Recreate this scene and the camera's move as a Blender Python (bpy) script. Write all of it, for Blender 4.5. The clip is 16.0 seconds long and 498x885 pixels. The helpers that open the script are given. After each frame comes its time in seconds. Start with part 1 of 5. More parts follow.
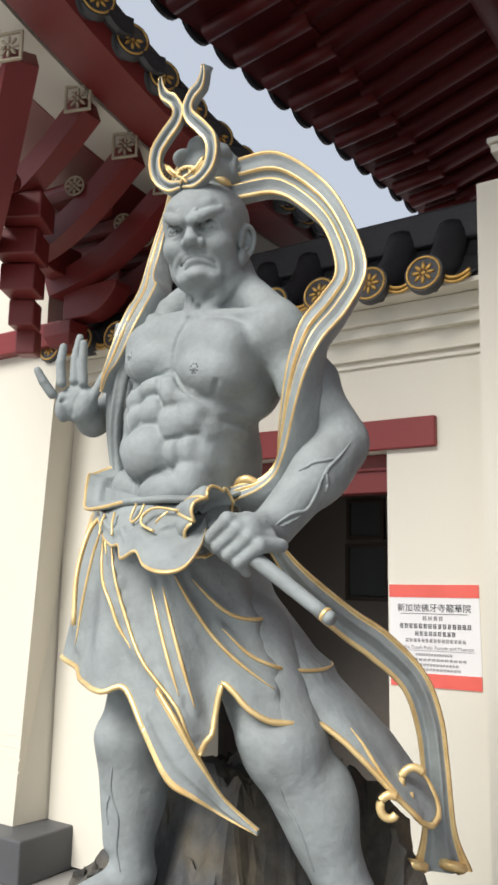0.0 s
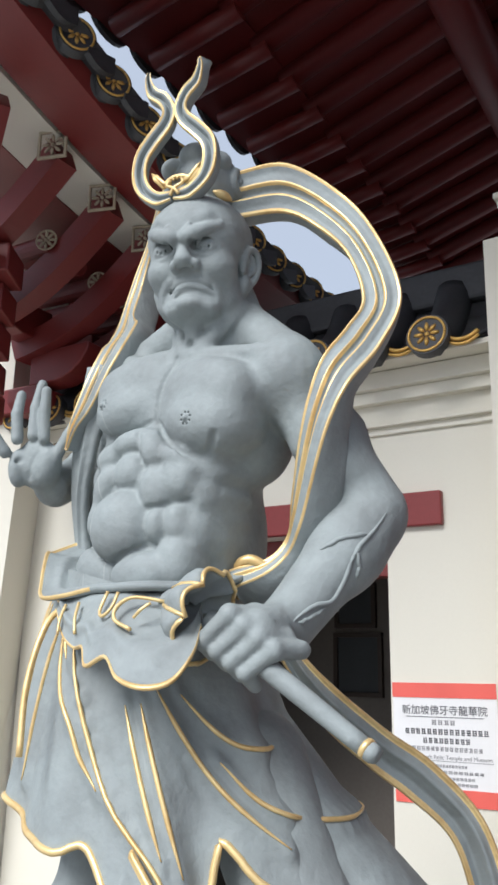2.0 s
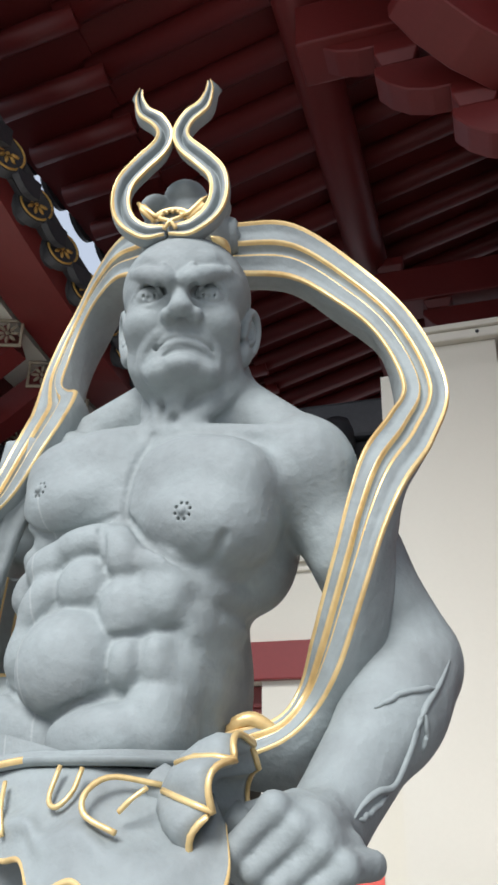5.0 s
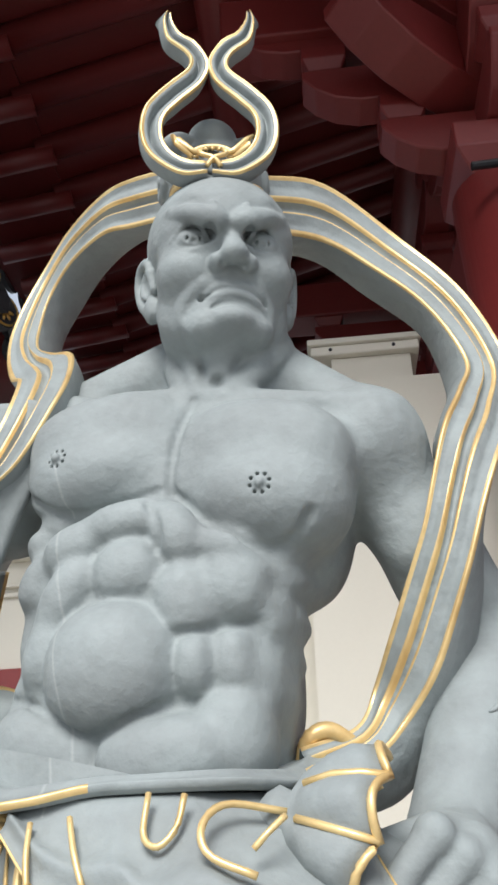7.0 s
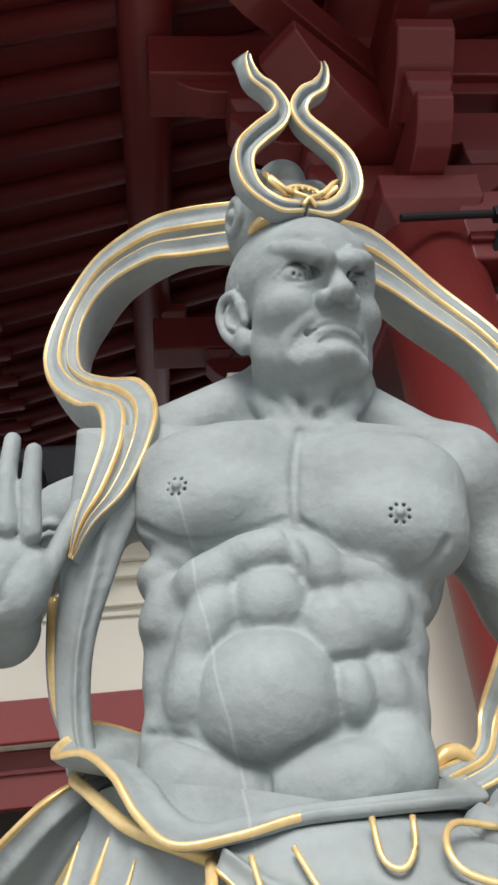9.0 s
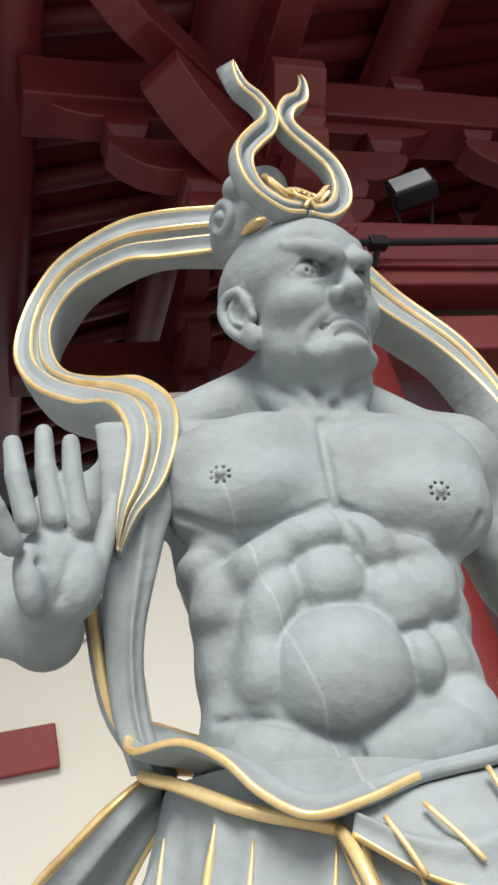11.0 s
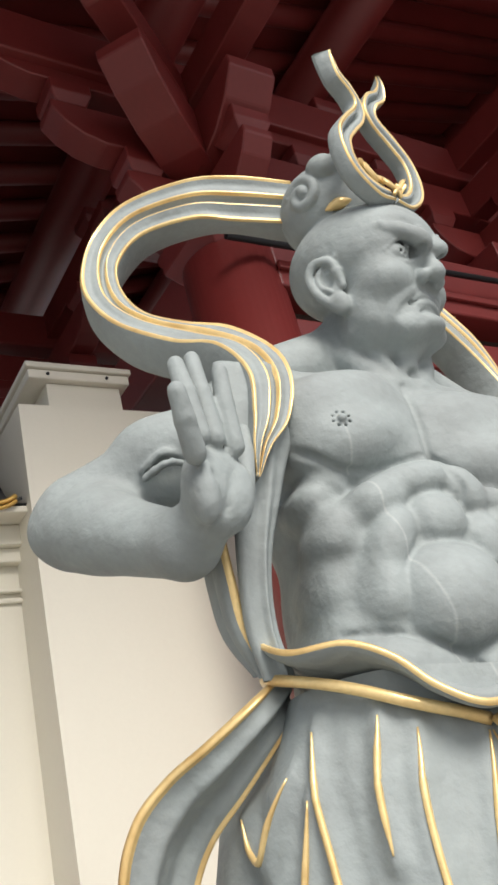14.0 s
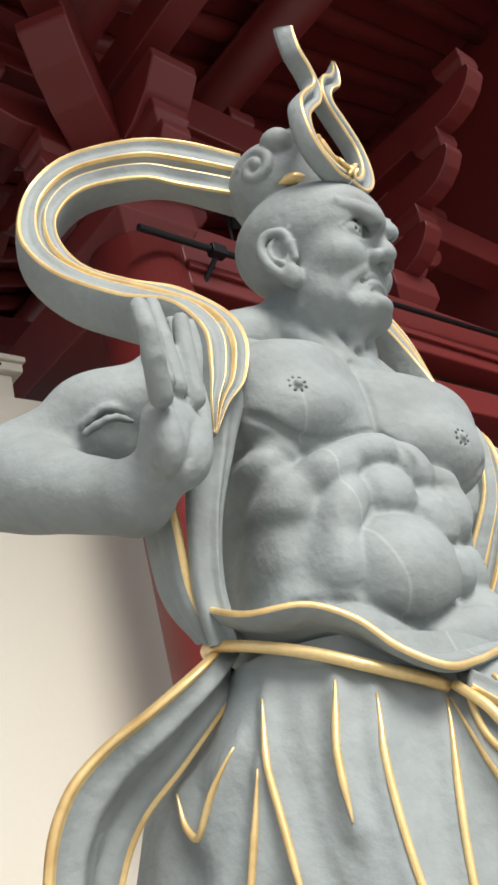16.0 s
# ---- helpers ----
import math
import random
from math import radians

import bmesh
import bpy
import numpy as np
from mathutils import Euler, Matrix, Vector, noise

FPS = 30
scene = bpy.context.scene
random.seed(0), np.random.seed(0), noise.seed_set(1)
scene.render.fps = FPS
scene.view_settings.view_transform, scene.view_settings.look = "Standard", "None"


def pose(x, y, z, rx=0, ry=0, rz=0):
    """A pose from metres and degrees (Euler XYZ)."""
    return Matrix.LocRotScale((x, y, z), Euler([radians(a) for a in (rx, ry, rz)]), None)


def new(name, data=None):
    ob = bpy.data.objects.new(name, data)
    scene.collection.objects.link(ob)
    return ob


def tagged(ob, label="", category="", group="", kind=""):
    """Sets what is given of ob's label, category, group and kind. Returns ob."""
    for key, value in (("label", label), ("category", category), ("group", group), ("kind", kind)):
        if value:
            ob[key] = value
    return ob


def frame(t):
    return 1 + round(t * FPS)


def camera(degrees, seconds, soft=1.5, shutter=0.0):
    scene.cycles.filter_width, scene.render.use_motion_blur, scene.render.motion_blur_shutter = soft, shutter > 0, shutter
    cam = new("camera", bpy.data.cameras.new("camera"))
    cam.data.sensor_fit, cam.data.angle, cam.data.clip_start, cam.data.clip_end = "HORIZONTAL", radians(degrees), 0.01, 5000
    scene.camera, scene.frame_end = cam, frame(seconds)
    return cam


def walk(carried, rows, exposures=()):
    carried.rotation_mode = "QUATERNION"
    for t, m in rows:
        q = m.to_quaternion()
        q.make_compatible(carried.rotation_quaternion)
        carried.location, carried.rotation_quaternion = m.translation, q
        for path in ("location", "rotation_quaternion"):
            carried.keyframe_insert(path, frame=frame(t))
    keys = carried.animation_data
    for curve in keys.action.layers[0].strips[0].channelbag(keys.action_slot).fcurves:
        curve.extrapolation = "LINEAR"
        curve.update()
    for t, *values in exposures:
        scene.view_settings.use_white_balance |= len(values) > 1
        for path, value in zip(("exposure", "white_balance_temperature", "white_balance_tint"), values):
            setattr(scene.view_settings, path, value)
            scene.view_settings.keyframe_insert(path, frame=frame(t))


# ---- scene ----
cam = camera(33.6, 16.0, soft=2.9)
METRES, EYE, TILT, LEAN, TURN = 2.6, 1.75, 9.5, -1.0, 0.0
ROWS = [
    (0.0, 0.0, 0.0, 0.0, 0.0, 0.0, 0.0),
    (0.5, -0.0028, 0.0479, -0.0061, 0.48, 1.39, 0.17),
    (1.0, -0.0065, 0.0947, -0.006, 0.18, 2.48, 0.17),
    (1.5, -0.0137, 0.135, -0.0068, -0.56, 3.71, 0.12),
    (2.0, -0.0257, 0.1686, -0.0087, -2.05, 5.67, -0.38),
    (2.5, -0.0429, 0.1995, -0.0128, -4.14, 7.9, -1.03),
    (3.0, -0.0621, 0.2341, -0.0121, -6.59, 9.64, -1.44),
    (3.5, -0.0821, 0.2618, -0.0097, -9.42, 11.96, -1.51),
    (6.0, -0.1746, 0.4101, -0.0232, -21.15, 17.16, -2.32),
    (6.5, -0.195, 0.437, -0.026, -23.86, 17.44, -1.56),
    (7.0, -0.2192, 0.4603, -0.0283, -27.95, 18.15, -1.43),
    (7.5, -0.2506, 0.4778, -0.0318, -31.41, 19.08, -0.71),
    (8.0, -0.2838, 0.4971, -0.0308, -34.43, 19.42, -0.48),
    (8.5, -0.3159, 0.5126, -0.0313, -36.84, 20.26, -0.2),
    (9.0, -0.3414, 0.5309, -0.0319, -39.32, 20.31, 0.91),
    (11.5, -0.4351, 0.6315, -0.0535, -52.63, 22.73, 6.58),
    (12.0, -0.4561, 0.6543, -0.0578, -54.89, 23.26, 5.46),
    (12.5, -0.4746, 0.6776, -0.0634, -57.9, 23.05, 4.92),
    (13.0, -0.4934, 0.6994, -0.069, -60.87, 22.14, 4.81),
    (13.5, -0.5095, 0.7191, -0.0717, -63.36, 21.47, 5.24),
    (14.0, -0.5204, 0.7343, -0.0763, -64.56, 20.97, 5.62),
    (14.5, -0.5253, 0.7498, -0.0804, -66.38, 20.92, 5.21),
    (15.0, -0.5227, 0.7628, -0.0864, -69.05, 21.02, 5.15),
    (15.5, -0.518, 0.7731, -0.092, -71.81, 21.7, 5.06),
    (16.0, -0.5096, 0.785, -0.0947, -74.26, 21.48, 5.18),
]
walk(cam, [(t, pose(0, 0, EYE, TILT, LEAN, TURN) @ pose(METRES * x, METRES * y, METRES * z, 90 + pitch, roll, yaw)) for t, x, y, z, yaw, pitch, roll in ROWS],
     exposures=[(0.0, 0.15, 6480, 10), (1.5, 0.14, 6050, 10), (3.0, 0.15, 6000, 10), (6.0, 0.19, 6150, 10), (7.5, 0.13, 6300, 10), (9.0, 0.10, 6400, 10), (12.0, 0.26, 6350, 10), (14.0, 0.26, 6650, 10), (16.0, 0.26, 6600, 10)])

# ---- light: a bright overcast sky and a very soft sun from behind the walker ----
SUN_AZ, SUN_EL = radians(222), radians(43)
world = bpy.data.worlds.new("sky")
scene.world = world
world.use_nodes = True
wn = world.node_tree.nodes
sky = wn.new("ShaderNodeTexSky")
sky.sky_type, sky.sun_disc = "NISHITA", False
sky.sun_elevation, sky.sun_rotation = SUN_EL, SUN_AZ
sky.air_density, sky.dust_density, sky.ozone_density = 1.0, 4.0, 1.0
cloud = wn.new("ShaderNodeMixRGB")
cloud.inputs[0].default_value = 0.72
cloud.inputs[2].default_value = (6.6, 7.1, 7.9, 1)
world.node_tree.links.new(sky.outputs[0], cloud.inputs[1])
world.node_tree.links.new(cloud.outputs[0], wn["Background"].inputs[0])
wn["Background"].inputs[1].default_value = 0.1
sun = new("sun", bpy.data.lights.new("sun", "SUN"))
sun.data.energy, sun.data.angle, sun.data.color = 3.7, radians(30), (1.0, 0.97, 0.93)
sun.rotation_euler = (math.pi / 2 - SUN_EL, 0, math.pi - SUN_AZ)


# ---- materials ----
def material(name, base, rough=0.6, metal=0.0, grain=60.0, stain=3.0, vary=0.12, bump=0.15, dirt=None, dirt_amount=0.35, streak=1.0, pieces=0.0, lump=0.0):
    m = bpy.data.materials.new(name)
    m.use_nodes = True
    nt = m.node_tree
    b = nt.nodes["Principled BSDF"]
    L = nt.links.new
    co = nt.nodes.new("ShaderNodeTexCoord")
    mp = nt.nodes.new("ShaderNodeMapping")
    mp.inputs["Scale"].default_value = (1, 1, streak)
    L(co.outputs["Object"], mp.inputs[0])
    big = nt.nodes.new("ShaderNodeTexNoise")
    big.inputs["Scale"].default_value, big.inputs["Detail"].default_value = stain, 6
    L(mp.outputs[0], big.inputs["Vector"])
    fine = nt.nodes.new("ShaderNodeTexNoise")
    fine.inputs["Scale"].default_value, fine.inputs["Detail"].default_value = grain, 4
    L(co.outputs["Object"], fine.inputs["Vector"])
    ramp = nt.nodes.new("ShaderNodeValToRGB")
    ramp.color_ramp.elements[0].position, ramp.color_ramp.elements[1].position = 0.42, 0.72
    L(big.outputs["Fac"], ramp.inputs[0])
    mix = nt.nodes.new("ShaderNodeMixRGB")
    mix.inputs[1].default_value = (*base, 1)
    d = dirt or tuple(c * 0.6 for c in base)
    mix.inputs[2].default_value = (*d, 1)
    sc = nt.nodes.new("ShaderNodeMath")
    sc.operation = "MULTIPLY"
    sc.inputs[1].default_value = dirt_amount
    L(ramp.outputs[0], sc.inputs[0])
    L(sc.outputs[0], mix.inputs[0])
    hsv = nt.nodes.new("ShaderNodeHueSaturation")
    mr = nt.nodes.new("ShaderNodeMapRange")
    mr.inputs["To Min"].default_value, mr.inputs["To Max"].default_value = 1 - vary, 1 + vary
    L(fine.outputs["Fac"], mr.inputs[0])
    last = mr.outputs[0]
    if pieces:
        info = nt.nodes.new("ShaderNodeObjectInfo")
        pr = nt.nodes.new("ShaderNodeMapRange")
        pr.inputs["To Min"].default_value, pr.inputs["To Max"].default_value = 1 - pieces, 1 + pieces
        L(info.outputs["Random"], pr.inputs[0])
        mul = nt.nodes.new("ShaderNodeMath")
        mul.operation = "MULTIPLY"
        L(last, mul.inputs[0])
        L(pr.outputs[0], mul.inputs[1])
        last = mul.outputs[0]
    L(last, hsv.inputs["Value"])
    L(mix.outputs[0], hsv.inputs["Color"])
    L(hsv.outputs[0], b.inputs["Base Color"])
    rr = nt.nodes.new("ShaderNodeMapRange")
    rr.inputs["To Min"].default_value, rr.inputs["To Max"].default_value = rough - 0.08, min(1, rough + 0.12)
    L(big.outputs["Fac"], rr.inputs[0])
    L(rr.outputs[0], b.inputs["Roughness"])
    b.inputs["Metallic"].default_value = metal
    bp = nt.nodes.new("ShaderNodeBump")
    bp.inputs["Strength"].default_value, bp.inputs["Distance"].default_value = bump, 0.004
    L(fine.outputs["Fac"], bp.inputs["Height"])
    if lump:
        mid = nt.nodes.new("ShaderNodeTexNoise")
        mid.inputs["Scale"].default_value, mid.inputs["Detail"].default_value = 22, 5
        L(co.outputs["Object"], mid.inputs["Vector"])
        b2 = nt.nodes.new("ShaderNodeBump")
        b2.inputs["Strength"].default_value, b2.inputs["Distance"].default_value = lump, 0.012
        L(mid.outputs["Fac"], b2.inputs["Height"])
        L(b2.outputs[0], bp.inputs["Normal"])
    L(bp.outputs[0], b.inputs["Normal"])
    return m


def streaked(m, x, top, tone):
    """A thin pale mineral run down the stone from height top near x, wandering as it goes."""
    nt = m.node_tree
    L = nt.links.new

    def op(kind, a, b=0.0):
        n = nt.nodes.new("ShaderNodeMath")
        n.operation = kind
        for i, v in enumerate((a, b)):
            if isinstance(v, (int, float)):
                n.inputs[i].default_value = v
            else:
                L(v, n.inputs[i])
        return n.outputs[0]
    co = nt.nodes.new("ShaderNodeTexCoord")
    xyz = nt.nodes.new("ShaderNodeSeparateXYZ")
    L(co.outputs["Object"], xyz.inputs[0])
    no = nt.nodes.new("ShaderNodeTexNoise")
    no.inputs["Scale"].default_value = 9
    L(co.outputs["Object"], no.inputs["Vector"])
    path = op("ADD", x, op("MULTIPLY", op("SUBTRACT", top, xyz.outputs[2]), 0.14))
    path = op("ADD", path, op("MULTIPLY", op("SUBTRACT", no.outputs["Fac"], 0.5), 0.020))
    thin = op("SUBTRACT", 1.0, op("DIVIDE", op("ABSOLUTE", op("SUBTRACT", xyz.outputs[0], path)), 0.0028))
    thin = op("MULTIPLY", op("MAXIMUM", thin, 0.0), op("LESS_THAN", xyz.outputs[2], top))
    thin = op("MULTIPLY", thin, op("MULTIPLY", op("LESS_THAN", xyz.outputs[1], 0.06), op("GREATER_THAN", xyz.outputs[2], top - 0.42)))
    b = nt.nodes["Principled BSDF"]
    mix = nt.nodes.new("ShaderNodeMixRGB")
    L(op("MULTIPLY", thin, 0.38), mix.inputs[0])
    L(b.inputs["Base Color"].links[0].from_socket, mix.inputs[1])
    mix.inputs[2].default_value = (*tone, 1)
    L(mix.outputs[0], b.inputs["Base Color"])
    return m


STONE = material("grey_painted_stone", (0.274, 0.306, 0.303), 0.68, 0, 70, 9, 0.11, 0.24, (0.205, 0.222, 0.220), 0.75, lump=0.45)
streaked(STONE, -0.157, 2.33, (0.46, 0.48, 0.47))
GOLD = material("gold_paint", (0.86, 0.64, 0.30), 0.34, 0.40, 120, 14, 0.12, 0.12, (0.45, 0.24, 0.06), 0.6)
BLACKENED = material("blackened_recess", (0.05, 0.055, 0.058), 0.7, 0, 60, 6)
ROCK = material("dark_rough_rock", (0.065, 0.068, 0.068), 0.75, 0, 34, 7, 0.5, 1.0, (0.22, 0.16, 0.07), 0.45)
OCHRE = material("ochre_mineral_vein", (0.42, 0.28, 0.09), 0.7, 0, 40, 9, 0.3, 0.7)
PLASTER = material("cream_wall_paint", (0.73, 0.695, 0.595), 0.65, 0, 70, 0.9, 0.02, 0.05, (0.64, 0.60, 0.49), 0.45, 0.35)
TRIM = material("cream_trim_paint", (0.74, 0.70, 0.60), 0.6, 0, 60, 2, 0.03, 0.06, (0.58, 0.53, 0.42), 0.4)
RED = material("dark_red_timber_paint", (0.17, 0.020, 0.018), 0.45, 0, 50, 2.5, 0.10, 0.08, (0.13, 0.018, 0.016), 0.5, 0.4)
REDBRIGHT = material("red_lintel_paint", (0.22, 0.026, 0.024), 0.42, 0, 50, 3, 0.08, 0.08, (0.19, 0.02, 0.02), 0.5)
TILE = material("charcoal_roof_tile", (0.035, 0.036, 0.040), 0.5, 0, 40, 5, 0.25, 0.3, (0.075, 0.075, 0.078), 0.4, 1.0, 0.15)
TILEGOLD = material("gold_tile_glaze", (0.72, 0.45, 0.12), 0.4, 0.5, 80, 12, 0.15, 0.2, (0.3, 0.16, 0.04), 0.5)
CREAMWOOD = material("pale_carved_medallion", (0.42, 0.36, 0.26), 0.6, 0, 60, 8, 0.15, 0.2)
GRANITE = material("dark_grey_granite", (0.085, 0.088, 0.092), 0.5, 0, 140, 4, 0.35, 0.25)
PAVING = material("grey_stone_paving", (0.28, 0.275, 0.26), 0.7, 0, 50, 1.5, 0.12, 0.3, (0.19, 0.185, 0.175), 0.5, 1.0, 0.08)
# Dark base colour carries the room's dimness, on walls and ceiling.
ROOMWALL = material("room_wall_dimness_in_colour", (0.16, 0.14, 0.12), 0.7, 0, 40, 2)
DARKWOOD = material("dark_brown_wood", (0.045, 0.028, 0.02), 0.5, 0, 60, 4)
PAPER = material("white_notice_paper", (0.80, 0.79, 0.78), 0.6, 0, 200, 4, 0.01, 0.0, (0.72, 0.71, 0.70), 0.3)
PRINTRED = material("coral_red_print", (0.78, 0.13, 0.10), 0.6, 0, 200, 4, 0.02, 0.0)
INK = material("black_ink", (0.05, 0.05, 0.06), 0.7, 0, 200, 4, 0.02, 0.0)
INKGREY = material("grey_ink", (0.28, 0.27, 0.28), 0.7, 0, 200, 4, 0.02, 0.0)
IRON = material("black_iron", (0.02, 0.02, 0.022), 0.45, 0.6, 60, 4)
LAMPGLASS = material("floodlight_glass", (0.55, 0.56, 0.56), 0.25, 0, 60, 6)


# ---- mesh helpers ----
def to_mesh(name, bm, mats, smooth=False):
    me = bpy.data.meshes.new(name)
    bm.normal_update()
    bm.to_mesh(me)
    bm.free()
    for m in mats if isinstance(mats, (list, tuple)) else [mats]:
        me.materials.append(m)
    if smooth:
        me.polygons.foreach_set("use_smooth", [True] * len(me.polygons))
    return me


def thing(name, label, category, m=Matrix(), bm=None, mat=None, group="", kind="", smooth=False):
    ob = new(name, to_mesh(name, bm, mat, smooth) if bm else None)
    ob.matrix_basis = m
    return tagged(ob, label, category, group, kind)


def part(name, bm, mat, parent, label="", smooth=False):
    ob = new(name, to_mesh(name, bm, mat, smooth))
    ob.parent = parent
    return tagged(ob, label)


def share(name, me, parent, m):
    ob = new(name, me)
    ob.parent = parent
    ob.matrix_basis = m
    return ob


def box(bm, x0, x1, y0, y1, z0, z1, bevel=0.0, m=Matrix()):
    n = bmesh.ops.create_cube(bm, size=1.0)["verts"]
    s = pose((x0 + x1) / 2, (y0 + y1) / 2, (z0 + z1) / 2) @ Matrix.Diagonal((x1 - x0, y1 - y0, z1 - z0, 1))
    bmesh.ops.transform(bm, matrix=m @ s, verts=n)
    if bevel:
        edges = list({e for v in n for e in v.link_edges})
        bmesh.ops.bevel(bm, geom=edges, offset=bevel, segments=2, affect="EDGES", profile=0.5)
    return bm


def boxed(*a, **k):
    return box(bmesh.new(), *a, **k)


def rod(bm, p, q, r0, r1=None, n=16):
    p, q = Vector(p), Vector(q)
    d = q - p
    m = Matrix.Translation((p + q) / 2) @ d.to_track_quat("Z", "Y").to_matrix().to_4x4()
    bmesh.ops.create_cone(bm, cap_ends=True, segments=n, radius1=r0, radius2=r0 if r1 is None else r1, depth=d.length, matrix=m)
    return bm


def smoothline(pts, n):
    """A Catmull-Rom line of n + 1 rows through the rows of pts."""
    P = np.array(pts, float)
    P = np.vstack([2 * P[0] - P[1], P, 2 * P[-1] - P[-2]])
    out = []
    for s in np.linspace(0, len(P) - 3, n + 1):
        i = min(int(s), len(P) - 4)
        f = s - i
        a, b, c, d = P[i:i + 4]
        out.append(0.5 * (2 * b + (c - a) * f + (2 * a - 5 * b + 4 * c - d) * f * f + (3 * b - a - 3 * c + d) * f ** 3))
    return np.array(out)


def tube_mesh(line, radius, sides=8, mat=0):
    """Vertices and faces of a tube along line, round at its ends."""
    line = np.array(line, float)
    n = len(line)
    tang = np.gradient(line, axis=0)
    tang /= np.linalg.norm(tang, axis=1)[:, None] + 1e-9
    ref = np.array([0.31, 0.22, 0.93])
    V, F = [], []
    for i in range(n):
        t = tang[i]
        a = np.cross(t, ref)
        a /= np.linalg.norm(a) + 1e-9
        b = np.cross(t, a)
        r = radius[i] if hasattr(radius, "__len__") else radius
        for k in range(sides):
            w = 2 * math.pi * k / sides
            V.append(line[i] + r * (math.cos(w) * a + math.sin(w) * b))
    for i in range(n - 1):
        for k in range(sides):
            F.append((i * sides + k, i * sides + (k + 1) % sides, (i + 1) * sides + (k + 1) % sides, (i + 1) * sides + k))
    V += [line[0], line[-1]]
    for k in range(sides):
        F.append((n * sides, (k + 1) % sides, k))
        F.append((n * sides + 1, (n - 1) * sides + k, (n - 1) * sides + (k + 1) % sides))
    return V, F, mat


def sweep(bm, line, sections):
    """Joins closed rings (one per station) of 3D points into a capped solid."""
    rings = [[bm.verts.new(p) for p in ring] for ring in sections]
    for a, b in zip(rings, rings[1:]):
        for i in range(len(a)):
            bm.faces.new((a[i], a[(i + 1) % len(a)], b[(i + 1) % len(a)], b[i]))
    bm.faces.new(rings[0][::-1])
    bm.faces.new(rings[-1])
    bmesh.ops.recalc_face_normals(bm, faces=bm.faces)
    return bm


# The walled side of the court: x along the door wall, y into it, z up.
WALL = Matrix.Translation((0.935, 4.092, 0)) @ pose(0, 0, 0, 0, 0, -33.7)
# The guardian's own frame: x to its left, y to its back.
GUARD = Matrix.Translation((-0.23, 2.02, 0)) @ pose(0, 0, 0, 0, 0, -43.78)


# ---- ground ----
bm = bmesh.new()
bmesh.ops.create_grid(bm, x_segments=2, y_segments=2, size=400)
ground = thing("ground", "grey stone paving of the temple forecourt", "ground", Matrix.Translation((0, 0, -0.02)), bm, PAVING, kind="structure")

# ---- door wall between the two buildings ----
DOOR = (-1.50, -0.275, 2.225)          # left, right, head
wall_bm = bmesh.new()
box(wall_bm, -2.62, DOOR[0], 0, 0.26, 0, 3.20)
box(wall_bm, DOOR[1], 0.34, 0, 0.26, 0, 3.20)
box(wall_bm, DOOR[0], DOOR[1], 0, 0.26, 2.43, 3.20)
wall_door = thing("wall_door", "cream painted court wall with a dark doorway and moulded cornice", "wall", WALL, wall_bm, PLASTER, kind="structure")
for z0, z1, out in ((2.885, 2.905, 0.018), (2.925, 2.940, 0.028), (3.04, 3.10, 0.05), (3.10, 3.185, 0.085)):
    part("moulding", boxed(-2.62, 0.34, -out, 0.0, z0, z1, 0.006), PLASTER, wall_door)
part("soffit", boxed(-2.62, 0.34, -0.20, 0.0, 3.187, 3.215, 0.006), TRIM, wall_door, "weathered grey-cream band under the eave tiles")
lintel = thing("door_lintel", "dull red painted timber lintel over the doorway", "lintel", WALL, boxed(-1.78, 0.0, -0.035, 0.10, 2.432, 2.588, 0.006), REDBRIGHT, kind="structure")
head = thing("door_head", "dark red timber head panel set back in the doorway", "door frame", WALL, boxed(DOOR[0] + 0.002, DOOR[1] - 0.002, 0.10, 0.22, DOOR[2], 2.428, 0.004), RED, kind="structure")
part("rail", boxed(DOOR[0] + 0.004, DOOR[1] - 0.004, 0.085, 0.10, 2.34, 2.36, 0.003), RED, head)

# ---- room behind the doorway, its dimness put into the wall colour ----
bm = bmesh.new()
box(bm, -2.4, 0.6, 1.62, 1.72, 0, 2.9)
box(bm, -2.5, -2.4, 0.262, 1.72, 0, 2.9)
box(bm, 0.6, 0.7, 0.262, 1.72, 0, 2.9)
wall_room = thing("wall_room", "brown inner walls behind the doorway, dimness put into their colour", "wall", WALL, bm, ROOMWALL, kind="structure")
thing("ceiling", "plain ceiling of the room behind the doorway, dimness put into its colour", "ceiling", WALL, boxed(-2.5, 0.7, 0.262, 1.72, 2.90, 2.98), ROOMWALL, kind="structure")


def picture(x0, x1, z0, z1):
    p = thing("framed_board", "dark framed board hanging on the inner wall", "notice board", WALL, group="boards in the doorway")
    f = bmesh.new()
    for a, b, c, d in ((x0, x1, z1 - 0.03, z1), (x0, x1, z0, z0 + 0.03), (x0, x0 + 0.03, z0 + 0.03, z1 - 0.03), (x1 - 0.03, x1, z0 + 0.03, z1 - 0.03)):
        box(f, a, b, 1.58, 1.618, c, d, 0.003)
    part("frame", f, DARKWOOD, p)
    part("panel", boxed(x0 + 0.03, x1 - 0.03, 1.60, 1.615, z0 + 0.03, z1 - 0.03), BLACKENED, p)


picture(-1.32, -1.02, 2.06, 2.36)
picture(-1.33, -0.98, 1.62, 2.03)

